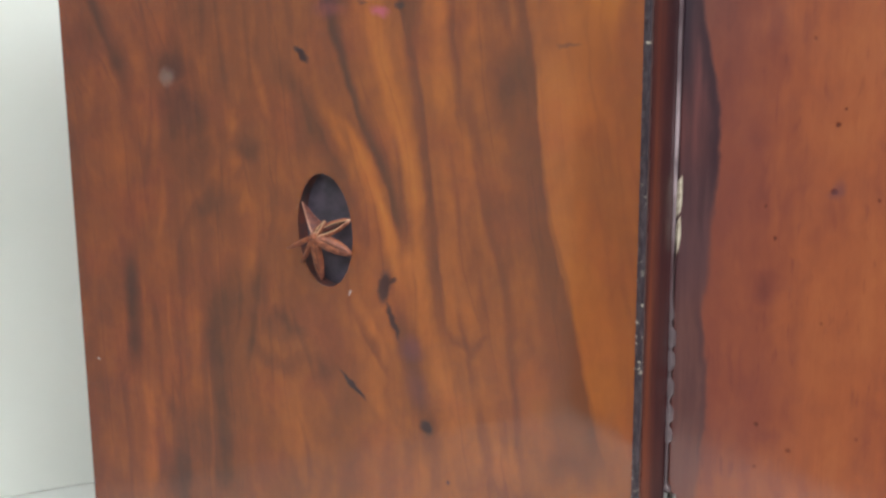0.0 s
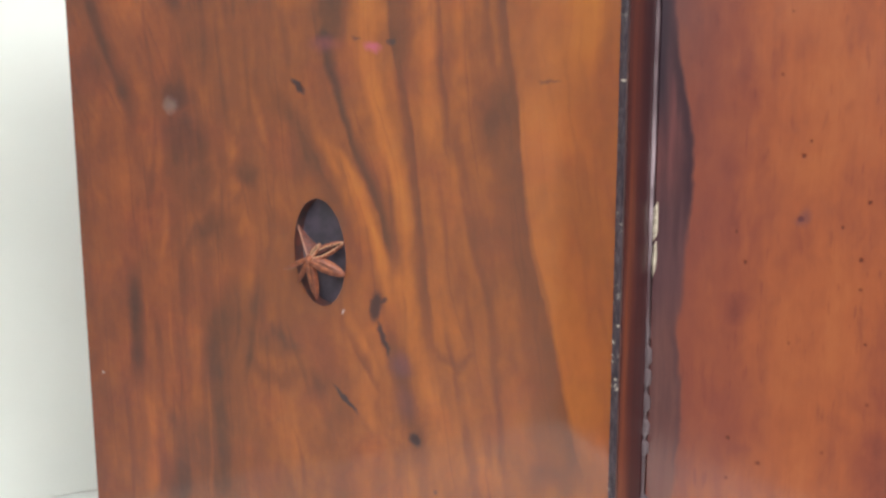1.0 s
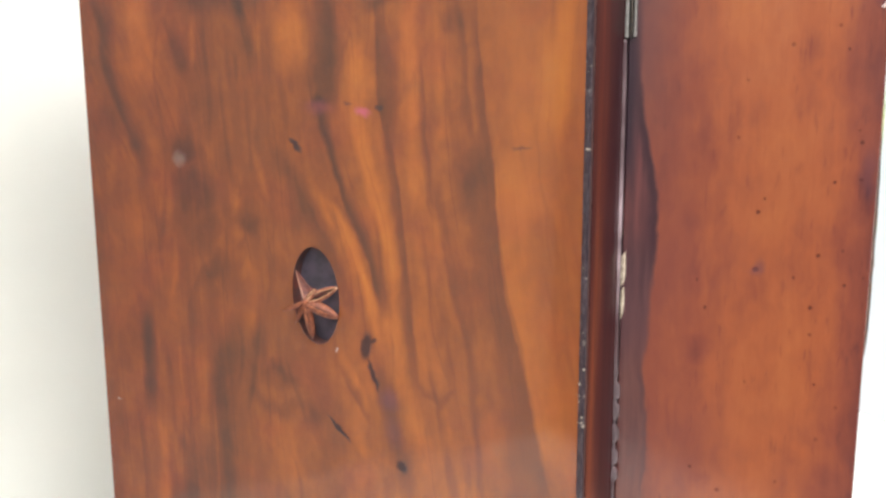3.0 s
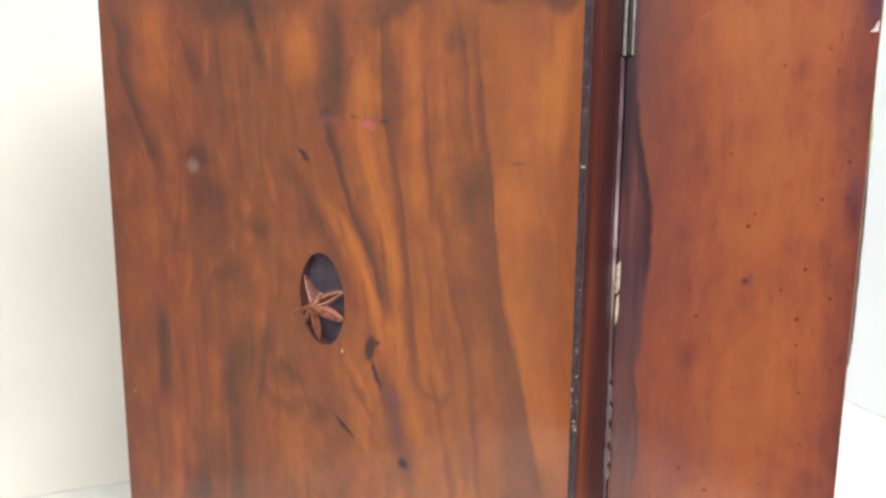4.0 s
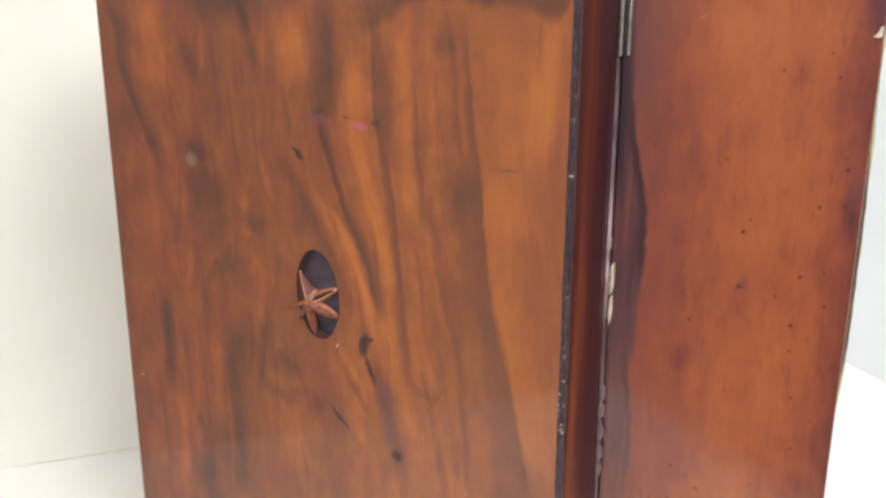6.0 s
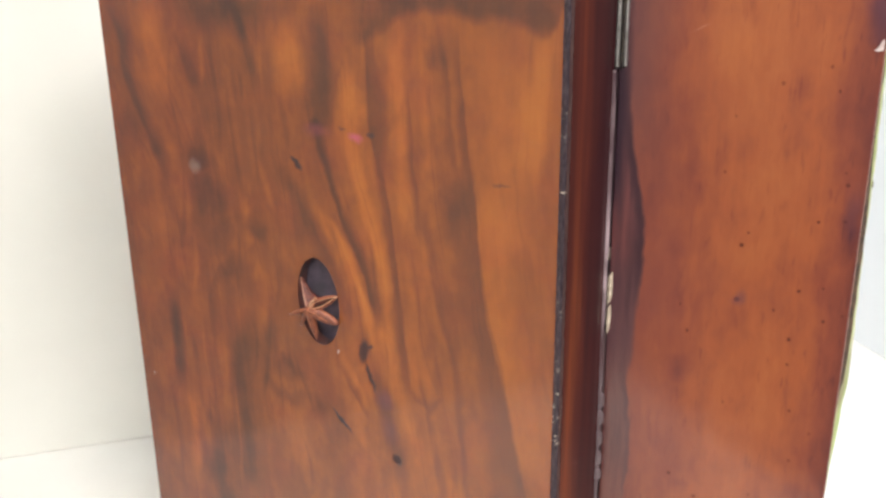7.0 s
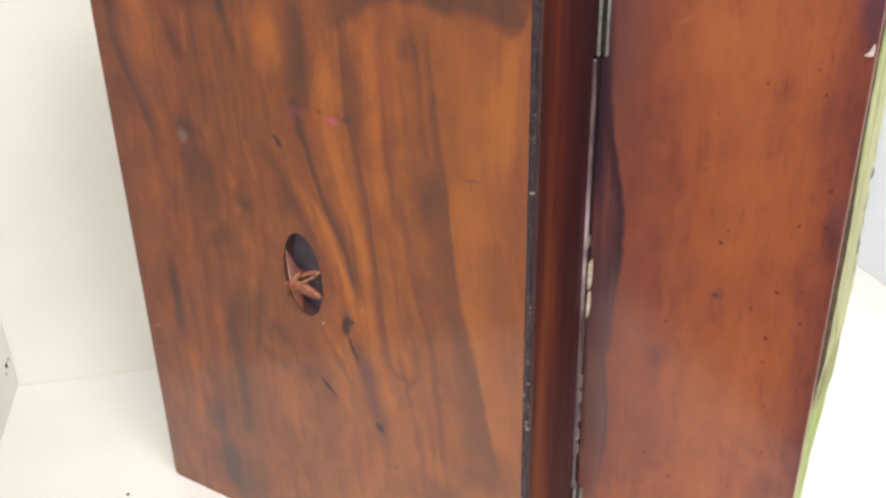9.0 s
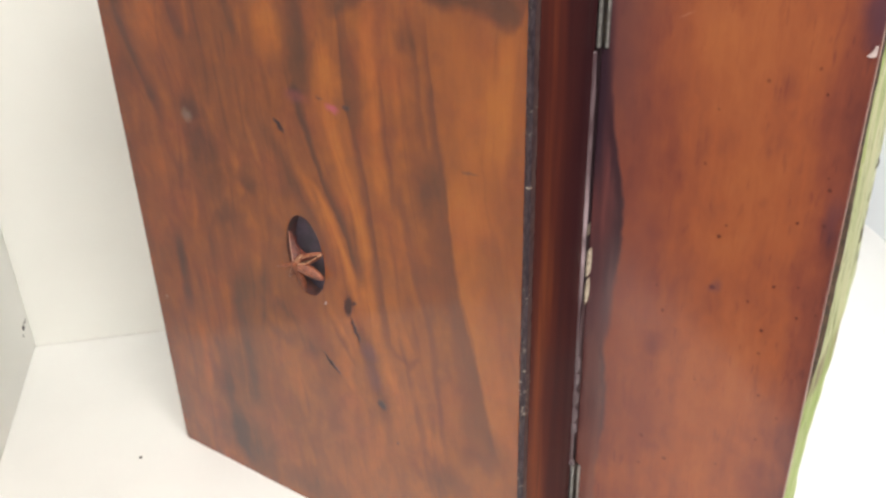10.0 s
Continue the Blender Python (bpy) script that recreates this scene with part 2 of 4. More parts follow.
def line_of(g, along, points, low, high, base, reach):
    """The smooth line through (along, across) points in metres, as a value: across, at the given place along."""
    at = g.span(along, low, high, smooth=False)
    n = g.node("ShaderNodeFloatCurve")
    n.mapping.extend = "HORIZONTAL"
    curve = n.mapping.curves[0]
    spots = sorted(((u - low) / (high - low), (v - base) / reach) for u, v in points)
    for k, (u, v) in enumerate(spots):
        if k < 2:
            curve.points[k].location = (u, v)
        else:
            curve.points.new(u, v)
    n.mapping.update()
    g.put(n.inputs["Value"], at)
    return g.math("MULTIPLY_ADD", n.outputs[0], reach, base)


def figure(g, x, z, rows, width):
    """Sum of soft-edged lines of grain, each fading out at its ends."""
    total = 0.0
    for tone, left, right, line in rows:
        z = g.math("MULTIPLY_ADD", total, 1e-9, z)   # ties each line to the one before, so that they are worked out in turn
        points = [(b / 1000, a / 1000) for a, b in line]
        off = g.math("DIVIDE", g.math("SUBTRACT", x, line_of(g, z, points, 0.0, 0.41, -0.30, 0.30)), width)
        tip, foot = max(points)[0], min(points)[0]
        fade = min(0.016, (tip - foot) * 0.35)
        body = g.math("MULTIPLY", g.span(off, -left / 1000, 0.0), g.span(off, right / 1000, 0.0))
        ends = g.math("MULTIPLY", g.span(z, tip + fade * 0.5, tip - fade), g.span(z, foot - fade * 0.5, foot + fade))
        total = g.math("MULTIPLY_ADD", g.math("MULTIPLY", body, ends), tone / 102, total)
    return total


def wood_face():
    """Figured golden-brown veneer with dark streaks, under old varnish."""
    g = Graph("figured_wood")
    p = g.coords()
    x, y, z = g.split(shaken(g, shaken(g, p, (24.0, 24.0, 14.0), (0.0035, 0.0, 0.010)), (110.0, 110.0, 50.0), (0.0036, 0.0, 0.007)))
    tone = grain_row(g, x, BOARD_TONE)
    width = g.span(g.noise(g.scaled(p, (50.0, 50.0, 24.0)), 1.0, 2.0), 0.3, 0.7, 0.8, 1.6)
    for rows in (FIGURE_DARK_OUTER, FIGURE_DARK_FOOT, FIGURE_DARK_HEART, FIGURE_DARK_PLATE, FIGURE_GOLD_OUTER, FIGURE_GOLD_HEART, FIGURE_GOLD_EDGE,
                 FIGURE_FINE_TOP, FIGURE_FINE_MIDDLE, FIGURE_FINE_FOOT):
        tone = g.math("ADD", tone, figure(g, x, z, rows, width))
    tone = g.math("SUBTRACT", tone, g.spots(shaken(g, g.join(x, y, z), (55.0, 55.0, 30.0), (0.022, 0.0, 0.030)), FACE_DARK + FACE_DARK_AROUND, 0.0))
    # a dark cloud across the top, with a scalloped lower edge
    edge = line_of(g, x, [(a / 1000, b / 1000) for a, b in CLOUD_EDGE], -0.30, 0.0, 0.30, 0.08)
    cloud = g.math("MULTIPLY", g.span(g.math("SUBTRACT", z, edge), -0.002, 0.005), g.span(x, -0.118, -0.104))
    tone = g.math("SUBTRACT", tone, g.math("MULTIPLY", cloud, g.span(g.noise(g.scaled(p, (40.0, 1.0, 40.0)), 1.0, 3.0), 0.35, 0.65, 0.16, 0.32)))
    # the run of the fibres: straight at the right, swept aside round the heart, leaning at the far left
    drift = g.math("MULTIPLY", g.math("MAXIMUM", g.math("SUBTRACT", 0.29, z), 0.0), g.span(x, -0.13, -0.04, 0.051, 0.17))
    bend = g.math("MULTIPLY", g.math("MULTIPLY", g.span(x, -0.165, -0.13), g.span(x, -0.085, -0.115)), g.span(z, 0.285, 0.20, 0.0, 0.018))
    slant = g.math("MULTIPLY", g.span(x, -0.19, -0.225, 0.0, 0.40), g.span(z, 0.345, 0.26, 0.0, 0.085, smooth=False))
    across = g.math("SUBTRACT", x, g.math("ADD", drift, g.math("ADD", bend, slant)))
    flow = g.join(across, y, z)
    streaks = g.noise(g.scaled(flow, (150.0, 150.0, 7.0)), 1.0, 4.0, 0.6)
    clouds = g.noise(g.scaled(flow, (60.0, 60.0, 15.0)), 1.0, 3.0, 0.55)
    blotch = g.noise(g.scaled(shaken(g, p, (40.0, 40.0, 30.0), (0.02, 0.0, 0.02)), (80.0, 80.0, 46.0)), 1.0, 4.0, 0.62)
    curl = g.noise(g.scaled(shaken(g, p, (34.0, 34.0, 22.0), (0.016, 0.0, 0.03)), (120.0, 120.0, 28.0)), 1.0, 3.0, 0.55)
    hair = g.span(g.math("ABSOLUTE", g.math("SUBTRACT", g.noise(g.scaled(flow, (70.0, 70.0, 4.5)), 1.0, 2.0, 0.5), 0.5)), 0.020, 0.0)
    hair = g.math("MULTIPLY", hair, g.span(clouds, 0.42, 0.6))
    fine = g.noise(g.scaled(flow, (700.0, 700.0, 20.0)), 1.0, 3.0, 0.6)
    quiet = g.span(x, -0.055, -0.035, 1.0, 0.55)
    for n, k in ((streaks, 0.17), (clouds, 0.28), (blotch, 0.40), (curl, 0.14), (fine, 0.06), (hair, -0.08)):
        mean = 0.0 if n is hair else 0.5
        tone = g.math("ADD", tone, g.math("MULTIPLY", g.math("MULTIPLY", g.math("SUBTRACT", n, mean), quiet), k))
    c = ramp(g, tone, ((0.0, (0.060, 0.022, 0.014)), (0.18, (0.105, 0.033, 0.014)), (0.36, (0.163, 0.046, 0.015)), (0.52, (0.245, 0.069, 0.015)),
                       (0.70, (0.345, 0.110, 0.017)), (0.92, (0.47, 0.188, 0.026))))
    reddish = g.math("ADD", g.span(x, -0.17, -0.25, 0.0, 0.60), g.math("MULTIPLY", g.span(g.noise(p, 30.0, 3.0), 0.45, 0.7), 0.5))
    c = g.mix(reddish, c, g.mix(1.0, c, rgb(1.0, 0.83, 1.14), "MULTIPLY"))
    bits = shaken(g, p, (260.0, 260.0, 260.0), (0.0035, 0.0, 0.0035), 2.0)
    marks = g.spots(bits, FACE_MARKS, 0.4)
    c = g.mix(marks, c, rgb(0.036, 0.023, 0.026))
    c = g.mix(g.spots(bits, [(-0.113, 0.294, 0.0062, 0.0034, 15, 0.65), (-0.137, 0.296, 0.011, 0.006, 0, 0.12)], 0.1), c, rgb(0.40, 0.07, 0.14))
    c = g.mix(g.spots(bits, [(-0.101, 0.148, 0.009, 0.010, 0, 0.55), (-0.0990, 0.1320, 0.0080, 0.0150, -14, 0.30)], 0.1), c, rgb(0.10, 0.035, 0.045))
    c = g.mix(g.spots(bits, FACE_PALE, 0.2), c, rgb(0.42, 0.38, 0.36))
    g.bump(g.math("ADD", g.math("MULTIPLY", marks, -1.0), g.math("MULTIPLY", fine, 0.10)), 0.3, 0.0005)
    rough = g.span(g.noise(p, 16.0, 4.0), 0.3, 0.75, 0.36, 0.50)
    return g.finish(c, rough, coat=g.math("MULTIPLY_ADD", marks, -0.8, 0.9), coat_rough=g.span(g.noise(p, 40.0, 3.0), 0.3, 0.7, 0.05, 0.11), sheen=0.1)


LID_HOLES = [
    (0.0657, 0.2454, 0.0015, 0.0015, 0, 1.0), (0.0684, 0.2520, 0.0010, 0.0010, 0, 0.9), (0.0993, 0.2608, 0.0012, 0.0012, 0, 1.0),
    (0.1098, 0.2797, 0.0014, 0.0014, 0, 1.0), (0.1016, 0.3224, 0.0010, 0.0012, 0, 0.9), (0.0942, 0.2254, 0.0014, 0.0014, 0, 1.0),
    (0.1066, 0.2113, 0.0012, 0.0012, 0, 1.0), (0.0921, 0.1994, 0.0014, 0.0015, 0, 1.0), (0.0835, 0.2139, 0.0010, 0.0013, 0, 0.8),
    (0.0658, 0.2170, 0.0020, 0.0019, 0, 1.0), (0.0962, 0.1608, 0.0010, 0.0010, 0, 0.9), (0.0429, 0.1963, 0.0011, 0.0017, 0, 0.85),
    (0.1106, 0.2622, 0.0015, 0.0014, 0, 0.8), (0.0385, 0.2103, 0.0009, 0.0012, 0, 0.7),
]
LID_FAINT_HOLES = [
    (0.1084, 0.2853, 0.0009, 0.0009, 0, 0.6), (0.0772, 0.3248, 0.0015, 0.0014, 0, 0.6), (0.0926, 0.1859, 0.0014, 0.0012, 0, 0.7),
    (0.1049, 0.2280, 0.0009, 0.0009, 0, 0.7), (0.0548, 0.2812, 0.0011, 0.0013, 0, 0.6), (0.1147, 0.2155, 0.0010, 0.0012, 0, 0.6),
    (0.1068, 0.1500, 0.0011, 0.0014, 0, 0.5), (0.0988, 0.1327, 0.0012, 0.0014, 0, 0.6), (0.0637, 0.1592, 0.0009, 0.0012, 0, 0.5),
    (0.0971, 0.3332, 0.0011, 0.0012, 0, 0.6), (0.0579, 0.3085, 0.0009, 0.0009, 0, 0.5), (0.0390, 0.1110, 0.0014, 0.0015, 0, 0.8),
    (0.0530, 0.1000, 0.0018, 0.0015, 0, 0.7), (0.0390, 0.0910, 0.0012, 0.0012, 0, 0.7), (0.0810, 0.1080, 0.0010, 0.0014, 0, 0.5),
]
LID_BLOTS = [
    (0.0400, 0.1755, 0.0095, 0.0125, -10, 0.85), (0.0433, 0.2702, 0.0045, 0.0120, 0, 0.40), (0.0396, 0.2842, 0.0050, 0.0140, 0, 0.40),
    (0.0342, 0.2390, 0.0060, 0.0100, 0, 0.50), (0.0375, 0.2150, 0.0035, 0.0170, -4, 0.45), (0.0180, 0.3250, 0.0070, 0.0080, 0, 0.35),
    (0.0848, 0.3245, 0.0070, 0.0090, 0, 0.35), (0.0886, 0.3114, 0.0030, 0.0070, 0, 0.40), (0.1130, 0.2600, 0.0080, 0.0220, 0, 0.70),
    (0.1160, 0.3560, 0.0100, 0.0200, 0, 0.90), (0.0813, 0.2935, 0.0030, 0.0080, 0, 0.40), (0.0540, 0.2880, 0.0080, 0.0120, 0, 0.30),
    (0.0837, 0.2674, 0.0040, 0.0050, 0, 0.35), (0.0448, 0.1045, 0.0090, 0.0060, 0, 0.40), (0.1020, 0.1150, 0.0160, 0.0110, 30, 0.40),
]
# Paler areas of the lid; the top one partly stands for brighter light.
LID_PALE = [(0.055, 0.335, 0.045, 0.060, 0, 0.9), (0.075, 0.270, 0.030, 0.050, 0, 0.5), (0.060, 0.120, 0.040, 0.050, 0, 0.3)]
STAIN_EDGE = ((11, 345), (8, 330), (7.6, 314), (8.6, 302), (10.5, 288), (13.6, 274), (16.2, 259), (17.8, 245), (18.1, 232), (17.2, 214), (16.2, 202),
              (15.4, 189), (15.2, 176), (13.4, 164), (14.2, 150), (16.2, 133), (16.8, 116), (15.6, 99), (14, 79))


LID_GRAIN = (0, 40, 20, 42, 34, 46, 46, 51, 58, 58, 72, 62, 86, 58, 98, 54, 106, 44, 112, 34, 120, 24)


def wood_lid():
    """Red-brown mahogany, mottled, with worm holes and a black stain along the hinge."""
    g = Graph("mahogany")
    p = g.coords()
    x, y, z = g.split(p)
    px, py, pz = g.split(shaken(g, p, (30.0, 30.0, 12.0), (0.010, 0.0, 0.02)))
    tone = grain_row(g, px, LID_GRAIN, 0.0, 0.122)
    flow = g.join(px, py, pz)
    streaks = g.noise(g.scaled(flow, (150.0, 150.0, 14.0)), 1.0, 4.0, 0.6)
    mottle = g.noise(g.scaled(shaken(g, p, (60.0, 60.0, 60.0), (0.012, 0.0, 0.012)), (90.0, 90.0, 36.0)), 1.0, 3.0, 0.55)
    clouds = g.noise(g.scaled(p, (26.0, 26.0, 15.0)), 1.0, 3.0, 0.55)
    fine = g.noise(g.scaled(flow, (800.0, 800.0, 30.0)), 1.0, 2.0, 0.6)
    fleck = g.span(g.noise(g.scaled(flow, (330.0, 330.0, 60.0)), 1.0, 2.0, 0.5), 0.60, 0.72)
    tone = g.math("SUBTRACT", tone, g.math("MULTIPLY", fleck, g.span(clouds, 0.35, 0.65, 0.04, 0.15)))
    vein = g.span(g.noise(g.scaled(shaken(g, p, (40.0, 40.0, 40.0), (0.006, 0.0, 0.02)), (210.0, 210.0, 26.0)), 1.0, 3.0, 0.6), 0.56, 0.70)
    tone = g.math("SUBTRACT", tone, g.math("MULTIPLY", vein, g.span(clouds, 0.40, 0.62, 0.0, 0.13)))
    for n, k in ((streaks, 0.16), (mottle, 0.46), (clouds, 0.46), (fine, 0.08)):
        tone = g.math("ADD", tone, g.math("MULTIPLY", g.math("SUBTRACT", n, 0.5), k))
    soft = shaken(g, p, (70.0, 70.0, 70.0), (0.010, 0.0, 0.014))
    tone = g.math("SUBTRACT", tone, g.math("MULTIPLY", g.spots(soft, LID_BLOTS, 0.0), 0.26))
    tone = g.math("ADD", tone, g.math("MULTIPLY", g.spots(soft, LID_PALE, 0.0), 0.16))
    c = ramp(g, tone, ((0.0, (0.060, 0.016, 0.022)), (0.20, (0.115, 0.028, 0.022)), (0.40, (0.190, 0.047, 0.026)), (0.60, (0.266, 0.071, 0.027)),
                       (0.85, (0.35, 0.108, 0.034))))
    # the stain: widest half way up, with a black rim, smoky towards the top, thinning to a line low down
    edge = line_of(g, pz, [(b / 1000, a / 1000) for a, b in STAIN_EDGE], 0.0, 0.41, 0.0, 0.03)
    ragged = g.math("MULTIPLY", g.math("SUBTRACT", g.noise(g.scaled(p, (160.0, 160.0, 90.0)), 1.0, 3.0), 0.5), 0.0035)
    off = g.math("ADD", g.math("SUBTRACT", x, edge), ragged)
    blush = g.math("MULTIPLY", g.span(off, 0.055, 0.004), g.math("MULTIPLY", g.span(z, 0.30, 0.20, 0.25, 0.75), g.math("MULTIPLY", g.span(clouds, 0.30, 0.60, 1.0, 0.55), g.span(z, 0.075, 0.15, 0.15, 1.0))))
    c = g.mix(blush, c, rgb(0.185, 0.050, 0.036))
    smoke = g.math("MULTIPLY", g.span(off, 0.026, -0.004), g.span(z, 0.25, 0.325, 0.04, 0.66))
    c = g.mix(smoke, c, rgb(0.105, 0.045, 0.046))
    band = g.math("MULTIPLY", g.span(off, 0.0018, -0.0016), blend(g, g.span(z, 0.19, 0.155), g.span(z, 0.35, 0.31, 0.25, 0.88), g.span(z, 0.085, 0.135, 0.48, 0.72)))
    red = g.mix(g.span(streaks, 0.35, 0.65), rgb(0.060, 0.022, 0.028), rgb(0.118, 0.040, 0.042))
    black = g.mix(g.span(streaks, 0.35, 0.65), rgb(0.042, 0.020, 0.028), rgb(0.078, 0.036, 0.042))
    grey = g.mix(g.span(streaks, 0.35, 0.65), rgb(0.060, 0.033, 0.037), rgb(0.112, 0.058, 0.056))
    inside = g.mix(g.span(z, 0.245, 0.215), red, g.mix(g.span(z, 0.185, 0.150), black, grey))
    c = g.mix(band, c, inside)
    rim = g.math("MULTIPLY", g.span(off, -0.0065, -0.0012), g.span(off, 0.0012, -0.0010))
    c = g.mix(g.math("MULTIPLY", rim, g.math("MULTIPLY", g.span(z, 0.20, 0.235, 0.0, 0.85), g.span(z, 0.33, 0.29))), c, rgb(0.030, 0.013, 0.020))
    line = g.math("MULTIPLY", g.span(off, -0.0030, -0.0008), g.span(off, 0.0010, -0.0006))
    c = g.mix(g.math("MULTIPLY", line, g.math("MULTIPLY", g.span(z, 0.172, 0.155, 0.0, 0.42), g.span(z, 0.075, 0.11))), c, rgb(0.045, 0.022, 0.030))
    hinge_edge = g.math("MULTIPLY", g.span(x, 0.0085, 0.003), g.math("MULTIPLY", g.span(z, 0.24, 0.28, 0.1, 0.9), g.span(z, 0.40, 0.34, 0.3, 1.0)))
    c = g.mix(hinge_edge, c, rgb(0.026, 0.013, 0.022))
    bits = shaken(g, p, (500.0, 500.0, 500.0), (0.0010, 0.0, 0.0010), 2.0)
    holes = g.math("MAXIMUM", g.spots(bits, LID_HOLES, 0.3), g.spots(bits, LID_FAINT_HOLES, 0.3))
    c = g.mix(g.math("MULTIPLY", holes, 0.85), c, rgb(0.060, 0.011, 0.008))
    halo = g.spots(soft, [(0.066, 0.217, 0.005, 0.005, 0, 0.5), (0.114, 0.268, 0.007, 0.020, 0, 0.35)], 0.0)
    c = g.mix(halo, c, rgb(0.10, 0.040, 0.055))
    c = g.mix(g.spots(soft, [(0.1165, 0.3620, 0.0120, 0.0240, 0, 0.75)], 0.1), c, rgb(0.085, 0.030, 0.045))
    c = g.mix(g.spots(bits, [(0.0390, 0.3488, 0.0005, 0.0055, 62, 0.22)], 0.1), c, rgb(0.5, 0.3, 0.2))
    g.bump(g.math("ADD", g.math("MULTIPLY", holes, -1.0), g.math("MULTIPLY", fine, 0.10)), 0.4, 0.0006)
    rough = g.span(g.noise(p, 18.0, 4.0), 0.3, 0.75, 0.38, 0.52)
    return g.finish(c, rough, coat=g.math("MULTIPLY_ADD", holes, -0.65, 0.68), coat_rough=g.span(g.noise(p, 50.0, 3.0), 0.3, 0.7, 0.12, 0.22), sheen=0.12)


def wood_plain(name, dark, light, coat=0.8, gloss=0.12):
    """Straight-grained wood, grain upright."""
    g = Graph(name)
    p = g.coords()
    a = g.noise(g.scaled(p, (90.0, 90.0, 2.2)), 1.0, 4.0, 0.6)
    b = g.noise(g.scaled(p, (700.0, 700.0, 14.0)), 1.0, 3.0)
    c = g.mix(g.span(a, 0.35, 0.68), rgb(*dark), rgb(*light))
    c = g.mix(g.math("MULTIPLY", g.span(b, 0.52, 0.75), 0.35), c, rgb(*[v * 0.5 for v in dark]))
    g.bump(b, 0.12, 0.0005)
    return g.finish(c, g.span(a, 0.3, 0.7, 0.34, 0.46), coat=coat, coat_rough=gloss)


def wood_side():
    """Polished side: golden streaks near the front corner, then dark wine-red that stands for the lid's reflection."""
    g = Graph("red_side_wood")
    p = g.coords()
    x, y, z = g.split(shaken(g, p, (40.0, 40.0, 6.0), (0.0, 0.016, 0.0)))
    a = g.noise(g.scaled(shaken(g, p, (30.0, 30.0, 14.0), (0.0, 0.005, 0.0)), (10.0, 130.0, 5.0)), 1.0, 4.0, 0.6)
    b = g.noise(g.scaled(p, (10.0, 800.0, 16.0)), 1.0, 3.0)
    # falls off with depth: the dark reflection of the lid, as base colour
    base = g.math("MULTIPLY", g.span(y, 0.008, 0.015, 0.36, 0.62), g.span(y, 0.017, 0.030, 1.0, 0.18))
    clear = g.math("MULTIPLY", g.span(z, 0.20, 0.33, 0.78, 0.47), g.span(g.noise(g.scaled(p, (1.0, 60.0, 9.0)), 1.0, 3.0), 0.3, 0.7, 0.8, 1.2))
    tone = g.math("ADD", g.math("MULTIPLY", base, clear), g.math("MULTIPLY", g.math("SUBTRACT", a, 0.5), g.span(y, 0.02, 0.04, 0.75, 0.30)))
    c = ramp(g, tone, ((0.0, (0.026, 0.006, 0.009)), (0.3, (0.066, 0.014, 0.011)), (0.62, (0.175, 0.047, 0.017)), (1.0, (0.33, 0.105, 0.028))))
    g.bump(b, 0.10, 0.0004)
    return g.finish(c, 0.5, coat=0.55, coat_rough=0.22, sheen=0.15)


def highlit_ridge():
    """Dark glossy wood, its middle stretch coloured pale for the highlight on the ridge."""
    g = Graph("highlit_ridge")
    p = g.coords()
    z = g.split(p)[2]
    n = g.noise(g.scaled(p, (200.0, 200.0, 60.0)), 1.0, 3.0)
    # where the highlight is painted, strongest half way up
    glint = g.math("MULTIPLY", g.span(z, 0.185, 0.215, 0.1, 1.0), g.span(z, 0.278, 0.245))
    bits = g.span(g.noise(g.join(0.0, 0.0, z), 75.0, 3.0), 0.58, 0.64, 0.0, 0.20)
    glint = g.math("MAXIMUM", glint, g.math("MULTIPLY", g.span(z, 0.25, 0.27), g.span(z, 0.335, 0.29, 0.12, 0.32)))
    glint = g.math("MULTIPLY", g.math("MAXIMUM", glint, bits), g.span(n, 0.30, 0.60, 0.3, 1.0))
    return g.finish(g.mix(glint, g.mix(g.span(z, 0.18, 0.16), rgb(0.050, 0.024, 0.030), rgb(0.080, 0.055, 0.060)), rgb(0.36, 0.27, 0.295)), 0.45, coat=g.span(glint, 0.0, 0.6, 0.08, 0.9), coat_rough=0.08)


